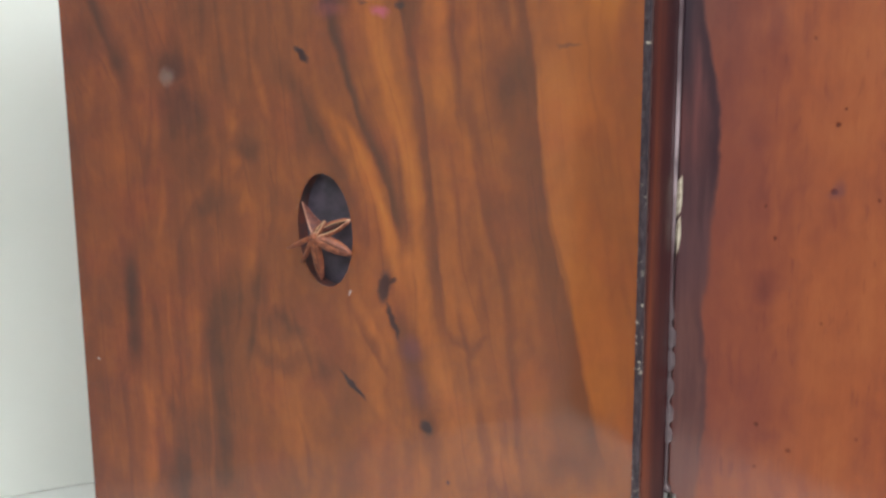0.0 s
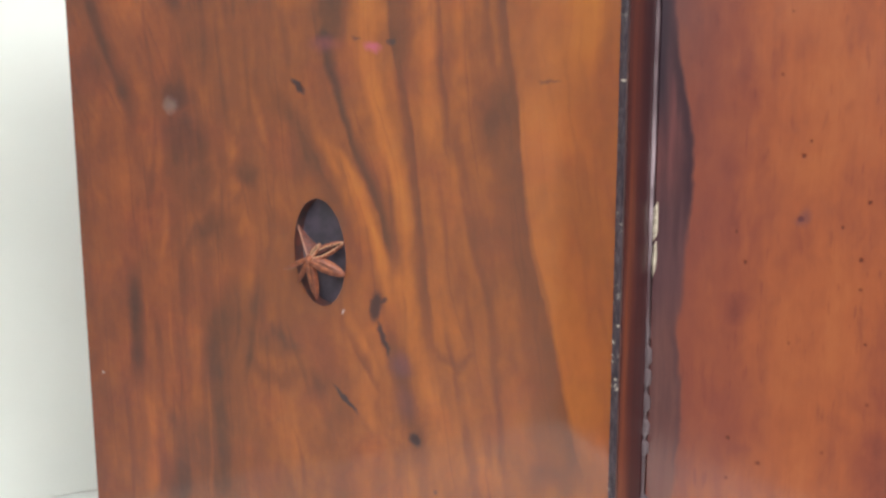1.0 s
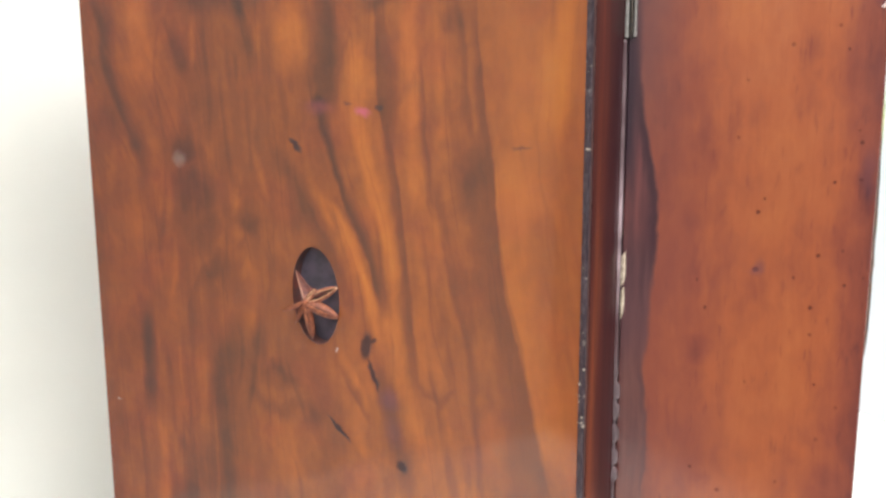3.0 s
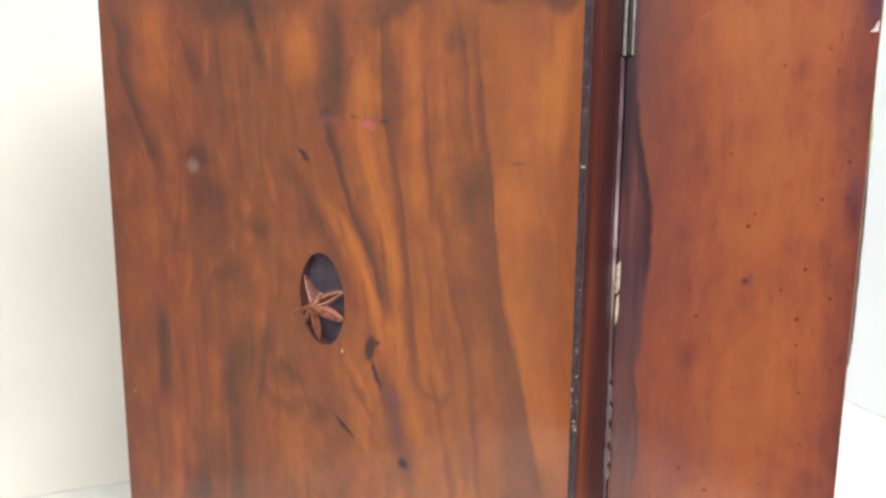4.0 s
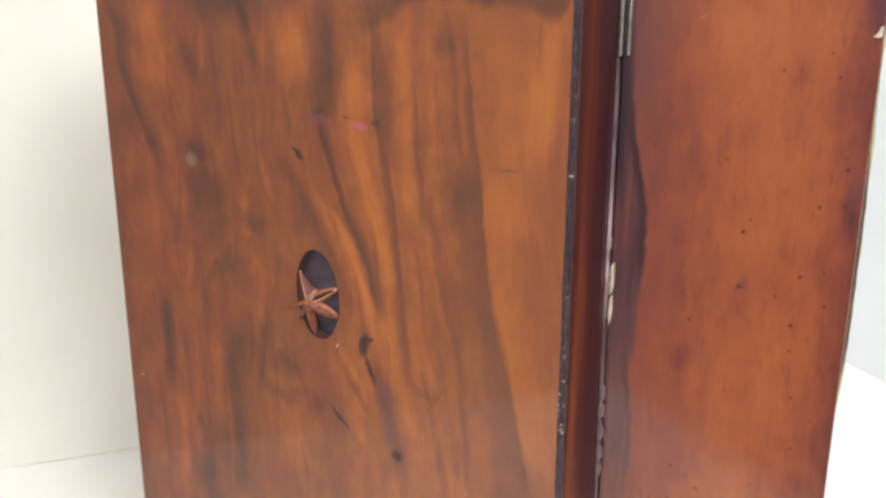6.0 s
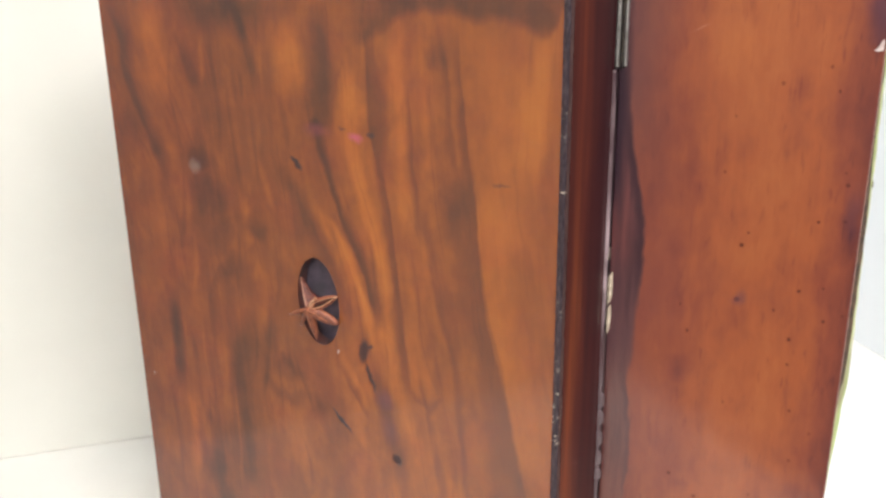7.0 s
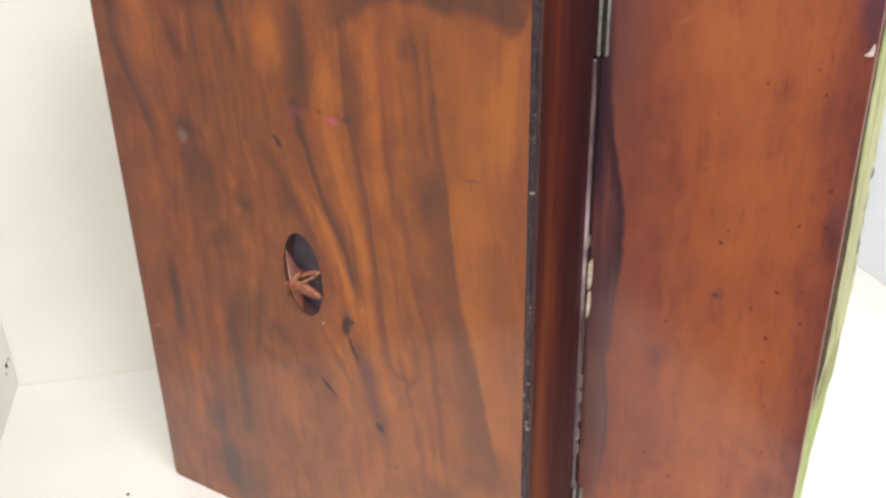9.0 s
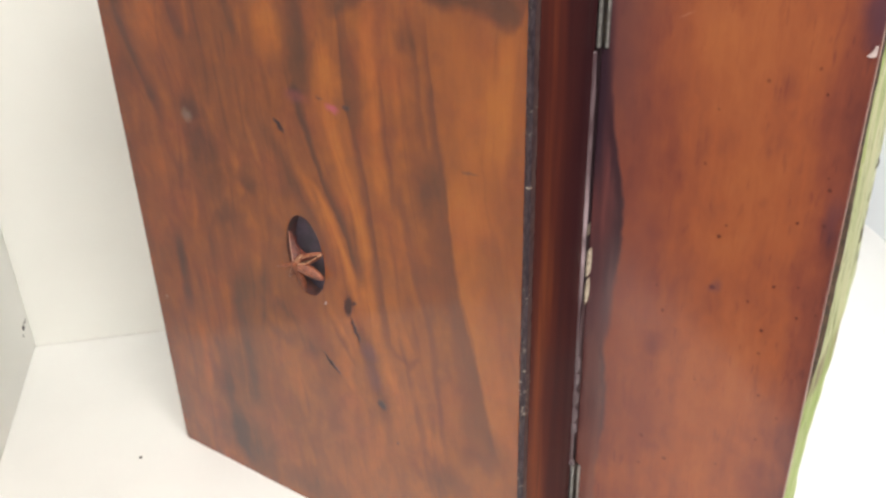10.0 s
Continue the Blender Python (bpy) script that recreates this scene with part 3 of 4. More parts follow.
def ebony():
    """Black stringing, chipped, with dust and old glue caught in it."""
    g = Graph("black_stringing")
    p = g.coords()
    n = g.noise(g.scaled(p, (900.0, 900.0, 260.0)), 1.0, 3.0)
    c = g.mix(g.span(n, 0.35, 0.7), rgb(0.020, 0.012, 0.018), rgb(0.058, 0.040, 0.047))
    depth = g.split(p)[1]
    c = g.mix(g.math("MULTIPLY", g.span(depth, 0.0014, 0.0030), g.span(g.noise(g.scaled(p, (200.0, 200.0, 60.0)), 1.0, 3.0), 0.3, 0.7, 0.1, 0.6)), c, rgb(0.105, 0.070, 0.058))
    where = g.span(g.noise(g.scaled(p, (5.0, 5.0, 22.0)), 1.0, 3.0), 0.48, 0.62)
    bit = g.span(g.noise(p, 520.0, 2.0), 0.60, 0.70)
    c = g.mix(g.math("MULTIPLY", g.math("MULTIPLY", where, bit), 0.85), c, rgb(0.50, 0.44, 0.36))
    px, py, pz = g.split(shaken(g, p, (700.0, 700.0, 700.0), (0.0012, 0.0012, 0.0012), 2.0))
    round_corner = g.join(g.math("SUBTRACT", px, py), 0.0, pz)
    chips = g.spots(round_corner, [(-0.0016, 0.2785, 0.0010, 0.0008, 0, 0.8), (0.0010, 0.2780, 0.0009, 0.0010, 0, 0.8), (-0.0004, 0.2840, 0.0006, 0.0008, 0, 0.4),
                                   (0.0002, 0.1955, 0.0020, 0.0004, 0, 0.35), (-0.0010, 0.1760, 0.0006, 0.0009, 0, 0.6), (0.0012, 0.1765, 0.0007, 0.0008, 0, 0.6),
                                   (0.0005, 0.1650, 0.0008, 0.0010, 0, 0.4), (-0.0012, 0.1480, 0.0007, 0.0011, 0, 0.6), (0.0010, 0.1470, 0.0007, 0.0012, 0, 0.65),
                                   (0.0000, 0.1530, 0.0014, 0.0005, 0, 0.35)], 0.3)
    c = g.mix(chips, c, rgb(0.55, 0.47, 0.38))
    g.bump(n, 0.25, 0.0004)
    return g.finish(c, 0.5, coat=0.12, coat_rough=0.2, sheen=0.3)


def baize():
    """Faded green paint and paper, worn to yellow and torn in places."""
    g = Graph("worn_green_lining")
    p = g.coords()
    n = g.noise(g.scaled(p, (60.0, 60.0, 16.0)), 1.0, 4.0, 0.6)
    m = g.noise(g.scaled(p, (260.0, 260.0, 50.0)), 1.0, 4.0, 0.65)
    y, z = g.split(p)[1:]
    c = g.mix(g.span(n, 0.36, 0.62), rgb(0.36, 0.43, 0.16), rgb(0.56, 0.55, 0.31))
    c = g.mix(g.span(z, 0.19, 0.14, 0.0, 0.55), c, rgb(0.33, 0.44, 0.11))
    c = g.mix(g.math("MULTIPLY", g.span(z, 0.17, 0.21, 0.0, 0.35), g.span(z, 0.32, 0.26, 0.3, 1.0)), c, rgb(0.56, 0.52, 0.35))
    c = g.mix(g.span(y, 0.050, 0.084, 0.0, 0.45), c, rgb(0.66, 0.66, 0.46))
    c = g.mix(g.math("MULTIPLY", g.span(m, 0.56, 0.66), 0.8), c, rgb(0.14, 0.13, 0.055))
    c = g.mix(g.math("MULTIPLY", g.span(m, 0.42, 0.28), 0.6), c, rgb(0.72, 0.68, 0.50))
    torn = g.math("MULTIPLY", g.span(y, 0.070, 0.084), g.math("MULTIPLY", g.span(z, 0.19, 0.205), g.span(z, 0.275, 0.25)))
    c = g.mix(g.math("MULTIPLY", torn, g.span(g.noise(g.scaled(p, (90.0, 160.0, 110.0)), 1.0, 3.0), 0.48, 0.60)), c, rgb(0.09, 0.10, 0.045))
    # the lower half has lost its paint in patches, down to brown wood
    bare = g.math("MULTIPLY", g.span(z, 0.185, 0.165), g.span(z, 0.145, 0.16))
    c = g.mix(g.math("MULTIPLY", bare, g.span(n, 0.42, 0.58, 0.2, 0.9)), c, rgb(0.20, 0.13, 0.075))
    g.bump(m, 0.6, 0.0015)
    return g.finish(c, 0.85)


def simple(name, a, b, scale, rough, metal=0.0, relief=0.2, coat=0.0):
    g = Graph(name)
    p = g.coords()
    n = g.noise(p, scale, 4.0, 0.6)
    g.bump(n, relief, 0.0006)
    return g.finish(g.mix(g.span(n, 0.35, 0.68), rgb(*a), rgb(*b)), g.span(n, 0.3, 0.7, rough - 0.06, rough + 0.06), metal, coat)


FACE_WOOD = wood_face()
LID_WOOD = wood_lid()
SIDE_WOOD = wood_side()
CARCASS_WOOD = wood_plain("carcass_wood", (0.20, 0.075, 0.030), (0.33, 0.140, 0.055), 0.1, 0.4)
RAW_WOOD = simple("raw_pale_wood", (0.58, 0.49, 0.38), (0.36, 0.28, 0.21), 300.0, 0.75)
EDGE_WOOD = wood_plain("worn_edge_wood", (0.30, 0.12, 0.08), (0.46, 0.24, 0.17), 0.2, 0.3)
BEAD_WOOD = highlit_ridge()
GAP_WOOD = wood_plain("gap_filler_wood", (0.070, 0.040, 0.048), (0.125, 0.075, 0.076), 0.1, 0.4)
GAP_BLOCKER_WOOD = wood_plain("gap_blocker_wood", (0.034, 0.018, 0.022), (0.062, 0.034, 0.034), 0.1, 0.4)
# Broken scraps, and the shade in the gap beside the green rim.
SCRAP_AND_GAP_SHADE = simple("dark_scrap_and_gap_shade", (0.030, 0.018, 0.012), (0.11, 0.065, 0.040), 350.0, 0.7, 0.0, 0.8)
BLACK_STRING = ebony()
GREEN = baize()
STEEL = simple("old_nickel", (0.45, 0.43, 0.41), (0.25, 0.235, 0.22), 180.0, 0.42, 0.6)
PIN = simple("dark_steel", (0.06, 0.05, 0.05), (0.12, 0.10, 0.08), 400.0, 0.45, 1.0)
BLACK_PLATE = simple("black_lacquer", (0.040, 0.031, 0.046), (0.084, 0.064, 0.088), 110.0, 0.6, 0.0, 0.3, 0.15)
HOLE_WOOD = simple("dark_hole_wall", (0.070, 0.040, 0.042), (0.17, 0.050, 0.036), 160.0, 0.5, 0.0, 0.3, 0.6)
POD = simple("anise_pod", (0.135, 0.031, 0.016), (0.31, 0.098, 0.045), 340.0, 0.55, 0.0, 0.9)
POD_DARK = simple("anise_pod_dark", (0.060, 0.013, 0.010), (0.135, 0.030, 0.017), 420.0, 0.55, 0.0, 0.9)
POD_RED = simple("anise_husk", (0.085, 0.013, 0.010), (0.19, 0.036, 0.020), 380.0, 0.5, 0.0, 0.6)
POD_LIP = simple("anise_lip", (0.46, 0.24, 0.14), (0.62, 0.38, 0.24), 500.0, 0.5)
POD_EDGE = simple("anise_seam", (0.24, 0.095, 0.060), (0.38, 0.18, 0.12), 420.0, 0.55)
POD_IN = simple("anise_inside", (0.045, 0.016, 0.010), (0.085, 0.030, 0.016), 400.0, 0.5)
CHIP = simple("broken_flake", (0.60, 0.50, 0.48), (0.45, 0.35, 0.33), 300.0, 0.6)
SPECK = simple("black_speck", (0.02, 0.02, 0.02), (0.05, 0.045, 0.04), 900.0, 0.8)


# ---- mesh helpers ----
def part(name, bm, material, parent, label="", smooth=False):
    """Links a bmesh as one mesh object, under a thing, or at top level."""
    me = bpy.data.meshes.new(name)
    bmesh.ops.recalc_face_normals(bm, faces=bm.faces)
    bm.to_mesh(me)
    bm.free()
    for m in material if isinstance(material, (list, tuple)) else [material]:
        me.materials.append(m)
    if smooth:
        me.polygons.foreach_set("use_smooth", [True] * len(me.polygons))
    ob = new(name, me)
    ob.parent = parent
    if label:
        tagged(ob, label)
    return ob


def block(x0, x1, y0, y1, z0, z1, bevel=0.0, steps=2):
    bm = bmesh.new()
    m = Matrix.LocRotScale(((x0 + x1) / 2, (y0 + y1) / 2, (z0 + z1) / 2), None, (x1 - x0, y1 - y0, z1 - z0))
    bmesh.ops.create_cube(bm, size=1.0, matrix=m)
    if bevel:
        bmesh.ops.bevel(bm, geom=list(bm.edges), offset=bevel, segments=steps, profile=0.6, affect="EDGES")
    return bm


def rod(a, b, r, sides=16):
    a, b = Vector(a), Vector(b)
    bm = bmesh.new()
    m = Matrix.Translation((a + b) / 2) @ (b - a).to_track_quat("Z", "Y").to_matrix().to_4x4()
    bmesh.ops.create_cone(bm, cap_ends=True, segments=sides, radius1=r, radius2=r, depth=(b - a).length, matrix=m)
    return bm


# ---- the white nook and the room round it ----
# Axes of the nook: its back runs along ALONG, and it opens towards OUT.
NOOK = Vector((-0.478, 0.010, 0.0))
TURN = math.radians(44.8)
ALONG = Vector((math.cos(TURN), math.sin(TURN), 0.0))
OUT = Vector((math.sin(TURN), -math.cos(TURN), 0.0))
NOOK_POSE = Matrix.Translation(NOOK) @ Matrix.Rotation(TURN, 4, "Z")   # local x along the back, local -y outwards
WIDE, DEEP, TALL = 0.795, 0.52, 1.05


def slab(name, dims, material, label, category, bevel=0.0015):
    ob = part(name, block(*dims, bevel), material, None)
    ob.matrix_world = NOOK_POSE
    return tagged(ob, label, category, kind="structure")


slab("floor", (-0.02, WIDE + 0.02, -DEEP, 0.12, -0.03, 0.0), WHITE_FLOOR, "smooth white laminate shelf floor", "floor")
slab("wall_back", (0.0, 0.55, 0.0, 0.018, 0.0, TALL), WHITE_WALL, "off-white painted back wall of the nook", "wall")
slab("wall_return", (0.532, 0.55, 0.018, 0.10, 0.0, TALL), COOL_LIT_WALL, "white painted return of the back wall, tinted for cool light", "wall")
slab("wall_back_far", (0.532, WIDE, 0.10, 0.118, 0.0, TALL), COOL_LIT_WALL, "white painted back wall of the nook, tinted for cool light", "wall")
slab("wall_left", (-0.018, 0.0, -DEEP, 0.018, 0.0, TALL), WHITE_WALL, "off-white painted side wall of the nook", "wall")
slab("wall_right", (WIDE, WIDE + 0.018, -DEEP, 0.118, 0.0, TALL), COOL_LIT_WALL, "white side wall of the nook, tinted for cool light", "wall")

ROOM = [
    ("room_floor", (-1.6, 2.4, -3.2, 0.3, -0.98, -0.90), ROOM_FLOOR), ("ceiling", (-1.6, 2.4, -3.2, 0.3, 1.95, 2.0), WHITE_WALL),
    ("room_wall_north", (-1.6, 2.4, 0.22, 0.3, -0.9, 1.95), ROOM_PAINT), ("room_wall_south", (-1.6, 2.4, -3.2, -3.12, -0.9, 1.95), ROOM_PAINT),
    ("room_wall_west", (-1.6, -1.52, -3.12, 0.22, -0.9, 1.95), ROOM_PAINT), ("room_wall_east", (2.32, 2.4, -3.12, 0.22, -0.9, 1.95), ROOM_PAINT),
    ("counter_base", (-0.02, WIDE + 0.02, -DEEP + 0.03, 0.02, -0.90, -0.03), WHITE_WALL),
]
for name, dims, material in ROOM:
    slab(name, dims, material, "plain painted room surface round the nook", name.split("_")[-1] if "wall" not in name else "wall", 0.0)

# ---- the writing box ----
HIGH, BODY_W, BODY_D, SKIN = 0.41, 0.282, 0.064, 0.008
box = tagged(new("writing_box"), "old hinged wooden writing box standing open on its end", "box")
body = box

HOLE = (-0.1418, 0.1995, 0.0135, 0.0256, math.radians(3.5))   # centre x, z, half sizes, lean


def oval(k=1.0, n=48):
    cx, cz, rx, rz, lean = HOLE
    pts = []
    for i in range(n):
        a = 2 * math.pi * i / n
        u, v = rx * k * math.cos(a), rz * k * math.sin(a)
        pts.append((cx + u * math.cos(lean) - v * math.sin(lean), cz + u * math.sin(lean) + v * math.cos(lean)))
    return pts


def rounded(x0, x1, z0, z1, radii, n=6):
    """An outline with its corners rounded: radii for the corners x0z0, x1z0, x1z1, x0z1."""
    pts = []
    corners = ((x0, z0, 1, 1, 180), (x1, z0, -1, 1, 270), (x1, z1, -1, -1, 0), (x0, z1, 1, -1, 90))
    for (x, z, sx, sz, start), r in zip(corners, radii):
        for i in range(n + 1):
            a = math.radians(start + 90 * i / n)
            pts.append((x + sx * r + r * math.cos(a), z + sz * r + r * math.sin(a)))
    return pts


def face_panel():
    """The large face: a board with rounded arrises and an oval hole through it."""
    bm = bmesh.new()
    r = 0.0011
    turns = [(r * (1 - math.sin(a)), r * (1 - math.cos(a))) for a in (math.pi / 2 * k / 4 for k in range(5))]   # depth falls as the inset grows

    def loops(outline):
        """Rings of one edge, from the flat face round the arris and straight back."""
        made = []
        for inset, depth in reversed([(r - d, i) for i, d in turns]):
            made.append([bm.verts.new((x, depth, z)) for x, z in outline(inset)])
        made.append([bm.verts.new((x, SKIN, z)) for x, z in outline(0.0)])
        return made

    def skin(rings, index):
        for a, b in zip(rings, rings[1:]):
            for k in range(len(a)):
                f = bm.faces.new((a[k], a[(k + 1) % len(a)], b[(k + 1) % len(b)], b[k]))
                f.material_index = index

    outer = loops(lambda d: rounded(-BODY_W + d, -0.0030 - d, d, HIGH - d, (0.0035, 0.0010, 0.0010, 0.0035)))
    inner = loops(lambda d: oval(1.0 + d / 0.018))
    for rings, index in ((outer, 0), (inner, 1)):
        skin(rings, index)
    for k in (0, -1):
        e = []
        for ringset in (outer, inner):
            vs = ringset[k]
            e += [bm.edges.get((vs[m], vs[(m + 1) % len(vs)])) for m in range(len(vs))]
        bmesh.ops.triangle_fill(bm, use_beauty=True, edges=e)
    return bm


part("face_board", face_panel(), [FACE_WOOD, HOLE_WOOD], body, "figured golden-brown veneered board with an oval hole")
part("end_board", block(-BODY_W, -BODY_W + SKIN, SKIN, BODY_D, 0.004, HIGH - 0.004, 0.0006), CARCASS_WOOD, body)
part("top_board", block(-BODY_W + SKIN, -SKIN, SKIN, BODY_D, HIGH - SKIN, HIGH, 0.0006), CARCASS_WOOD, body)
part("bottom_board", block(-BODY_W + SKIN, -SKIN, SKIN, BODY_D, 0.0, SKIN, 0.0006), CARCASS_WOOD, body)


def side_board():
    """The side: it leans outwards to a rounded back corner, and falls away behind it."""
    section = [(-SKIN, 0.0054), (0.0, 0.0054), (0.0034, 0.0440)]
    section += [(0.0022 + 0.0018 * math.sin(a), 0.0506 - 0.0022 * math.cos(a)) for a in (math.radians(d) for d in (50, 75, 100, 125, 150, 180))]
    section += [(0.0006, 0.0560), (0.0, BODY_D), (-SKIN, BODY_D)]
    bm = bmesh.new()
    low, high = ([bm.verts.new((x, y, z)) for x, y in section] for z in (0.0, HIGH))
    n = len(section)
    for j in range(n):
        bm.faces.new((low[j], low[(j + 1) % n], high[(j + 1) % n], high[j]))
    bm.faces.new(low[::-1]), bm.faces.new(high)
    return bm


part("side_board", side_board(), SIDE_WOOD, body, "polished red-brown side, the lid's dark reflection in its colour")


def stringing():
    """A square black strip let into the arris, chipped along its length."""
    bm = bmesh.new()
    rnd = random.Random(5)
    n, prev = 164, None
    for i in range(n + 1):
        z = HIGH * i / n
        b = 0.0050 + rnd.uniform(-0.0004, 0.0005)
        k = rnd.uniform(0.0003, 0.0010)
        d = rnd.uniform(0.0, 0.0005)
        pts = [(-0.0036, d), (-k - 0.0006, d), (-0.0002, k + 0.0004), (-d * 0.6, b + 0.0004), (-0.0036, 0.0058)]
        now = [bm.verts.new((x, y, z)) for x, y in pts]
        if prev:
            for j in range(5):
                bm.faces.new((prev[j], prev[(j + 1) % 5], now[(j + 1) % 5], now[j]))
        else:
            bm.faces.new(now)
        prev = now
    bm.faces.new(prev[::-1])
    return bm


part("edge_stringing", stringing(), BLACK_STRING, body, "chipped black stringing along the corner")
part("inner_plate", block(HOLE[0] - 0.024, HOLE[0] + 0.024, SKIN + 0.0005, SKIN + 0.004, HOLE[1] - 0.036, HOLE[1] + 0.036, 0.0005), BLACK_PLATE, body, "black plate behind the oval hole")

# the lid: a shallower and narrower tray, hinged to the body and swung fully open
LID_W, LID_D = 0.1177, 0.055
lid = new("lid")
lid.parent = box
lid.matrix_local = Matrix.Translation((0.0040, 0.0557, 0.0)) @ Matrix.Rotation(math.radians(4.3), 4, "Z")
tagged(lid, "reddish mahogany lid with worm holes, worn green along its rim")


def lid_face():
    bm = block(0.0010, LID_W, 0.0, 0.0065, 0.0, HIGH)
    bmesh.ops.bevel(bm, geom=list(bm.edges), offset=0.0008, segments=2, profile=0.5, affect="EDGES")
    return bm


part("lid_board", lid_face(), LID_WOOD, lid)
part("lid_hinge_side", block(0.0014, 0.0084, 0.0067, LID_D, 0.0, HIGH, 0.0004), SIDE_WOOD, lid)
part("lid_top", block(0.0086, LID_W - 0.008, 0.0067, LID_D, HIGH - 0.007, HIGH, 0.0004), CARCASS_WOOD, lid)
part("lid_bottom", block(0.0086, LID_W - 0.008, 0.0067, LID_D, 0.0, 0.007, 0.0004), CARCASS_WOOD, lid)
part("edge_strip", block(LID_W - 0.003, LID_W + 0.0002, 0.0010, 0.0060, 0.001, HIGH - 0.001, 0.0006), EDGE_WOOD, lid, "pale worn wooden arris")


RIM_STEP, RIM_D = 0.0024, 0.090


def rim_gap_shade():
    """A dark strip that stands for the shaded gap between the lid board and the green rim, tapering out low down."""
    bm = bmesh.new()
    n, prev = 120, None
    for i in range(n + 1):
        z = 0.001 + (HIGH - 0.002) * i / n
        k = max(0.0, min(1.0, (z - 0.150) / 0.045))
        out = LID_W - 0.0004 + (RIM_STEP + 0.0003) * k * k * (3 - 2 * k) * (1.0 - 0.55 * max(0.0, min(1.0, (z - 0.255) / 0.05))) + 0.0004 * noise.noise(Vector((9.0, 4.0, z * 120.0)))
        pts = [(LID_W - 0.006, 0.0066), (LID_W - 0.0004, 0.0066), (out, 0.0085), (out, 0.0112), (LID_W - 0.006, 0.0112)]
        now = [bm.verts.new((x, y, z)) for x, y in pts]
        if prev:
            for j in range(5):
                bm.faces.new((prev[j], prev[(j + 1) % 5], now[(j + 1) % 5], now[j]))
        else:
            bm.faces.new(now)
        prev = now
    bm.faces.new(prev[::-1])
    return bm


def rim():
    """The green rim: a board that flares outwards, with an uneven face and a ragged far edge."""
    bm = bmesh.new()
    nz, ny = 180, 10
    grid = []

    def step(v, a, b):
        k = max(0.0, min(1.0, (v - a) / (b - a)))
        return k * k * (3 - 2 * k)

    for i in range(nz + 1):
        z = HIGH * i / nz
        start = RIM_STEP * step(z, 0.150, 0.195) - 0.0011 * step(z, 0.27, 0.33) + 0.0003 * noise.noise(Vector((2.0, 6.0, z * 70.0)))
        flare = 0.0012 + 0.0038 * step(z, 0.085, 0.165) - 0.0012 * step(z, 0.19, 0.24) - 0.0006 * step(z, 0.27, 0.31)
        near = 0.0114
        tear = 0.004 * noise.noise(Vector((3.1, 0.2, z * 45.0))) + 0.002 * noise.noise(Vector((8.0, 1.0, z * 160.0)))
        far = RIM_D + tear - 0.032 * (1.0 - step(z, 0.165, 0.200))
        row = []
        for j in range(ny + 1):
            k = j / ny
            y = near + (far - near) * k
            x = LID_W + start + (flare - start) * k + 0.0007 * noise.noise(Vector((5.0, y * 90.0, z * 60.0)))
            row.append(bm.verts.new((x, y, z)))
        row.append(bm.verts.new((LID_W - 0.0075, far, z)))
        row.append(bm.verts.new((LID_W - 0.0075, near, z)))
        grid.append(row)
    m = ny + 3
    for a, b in zip(grid, grid[1:]):
        for j in range(m):
            bm.faces.new((a[j], a[(j + 1) % m], b[(j + 1) % m], b[j]))
    bm.faces.new(grid[0]), bm.faces.new(grid[-1][::-1])
    return bm


def chip():
    """A small pale flake where the veneer has broken away."""
    bm = bmesh.new()
    pts = [(0.1132, 0.3410), (0.1150, 0.3406), (0.1169, 0.3412), (0.1171, 0.3456), (0.1162, 0.3458), (0.1150, 0.3428)]
    f = bm.faces.new([bm.verts.new((x, -0.0002, z)) for x, z in pts])
    more = bmesh.ops.extrude_face_region(bm, geom=[f])
    bmesh.ops.translate(bm, verts=[v for v in more["geom"] if isinstance(v, bmesh.types.BMVert)], vec=(0, 0.0012, 0))
    return bm


part("chip", chip(), CHIP, lid, "pale broken flake at the edge of the lid")
part("rim_gap_shade", rim_gap_shade(), SCRAP_AND_GAP_SHADE, lid, "dark strip standing in for the shaded gap behind the lid board")
part("green_rim", rim(), GREEN, lid, "faded green rim, torn and worn to yellow")


def hinge(z0, z1):
    """A small butt hinge in the gap: the edges of its two leaves, a dark barrel sunk between them, and its pin."""
    h = new("hinge")
    h.parent = box
    tagged(h, "tarnished nickel butt hinge")
    part("leaf", block(0.0036, 0.0051, 0.0536, 0.0556, z0, z1, 0.0004, 3), STEEL, h)
    part("leaf", block(0.0078, 0.0089, 0.0538, 0.0556, z0 + 0.0004, z1 - 0.0004, 0.0003), STEEL, h)
    for i in range(5):
        a, b = z0 + (z1 - z0) * i / 5, z0 + (z1 - z0) * (i + 1) / 5
        part("knuckle", rod((0.0064, 0.0558, a + 0.0003), (0.0064, 0.0558, b - 0.0003), 0.0012, 12), PIN, h)
    part("pin", rod((0.0064, 0.0558, z0 - 0.0008), (0.0064, 0.0558, z1 + 0.0008), 0.0005, 8), PIN, h)


hinge(0.329, 0.386)
hinge(0.018, 0.074)


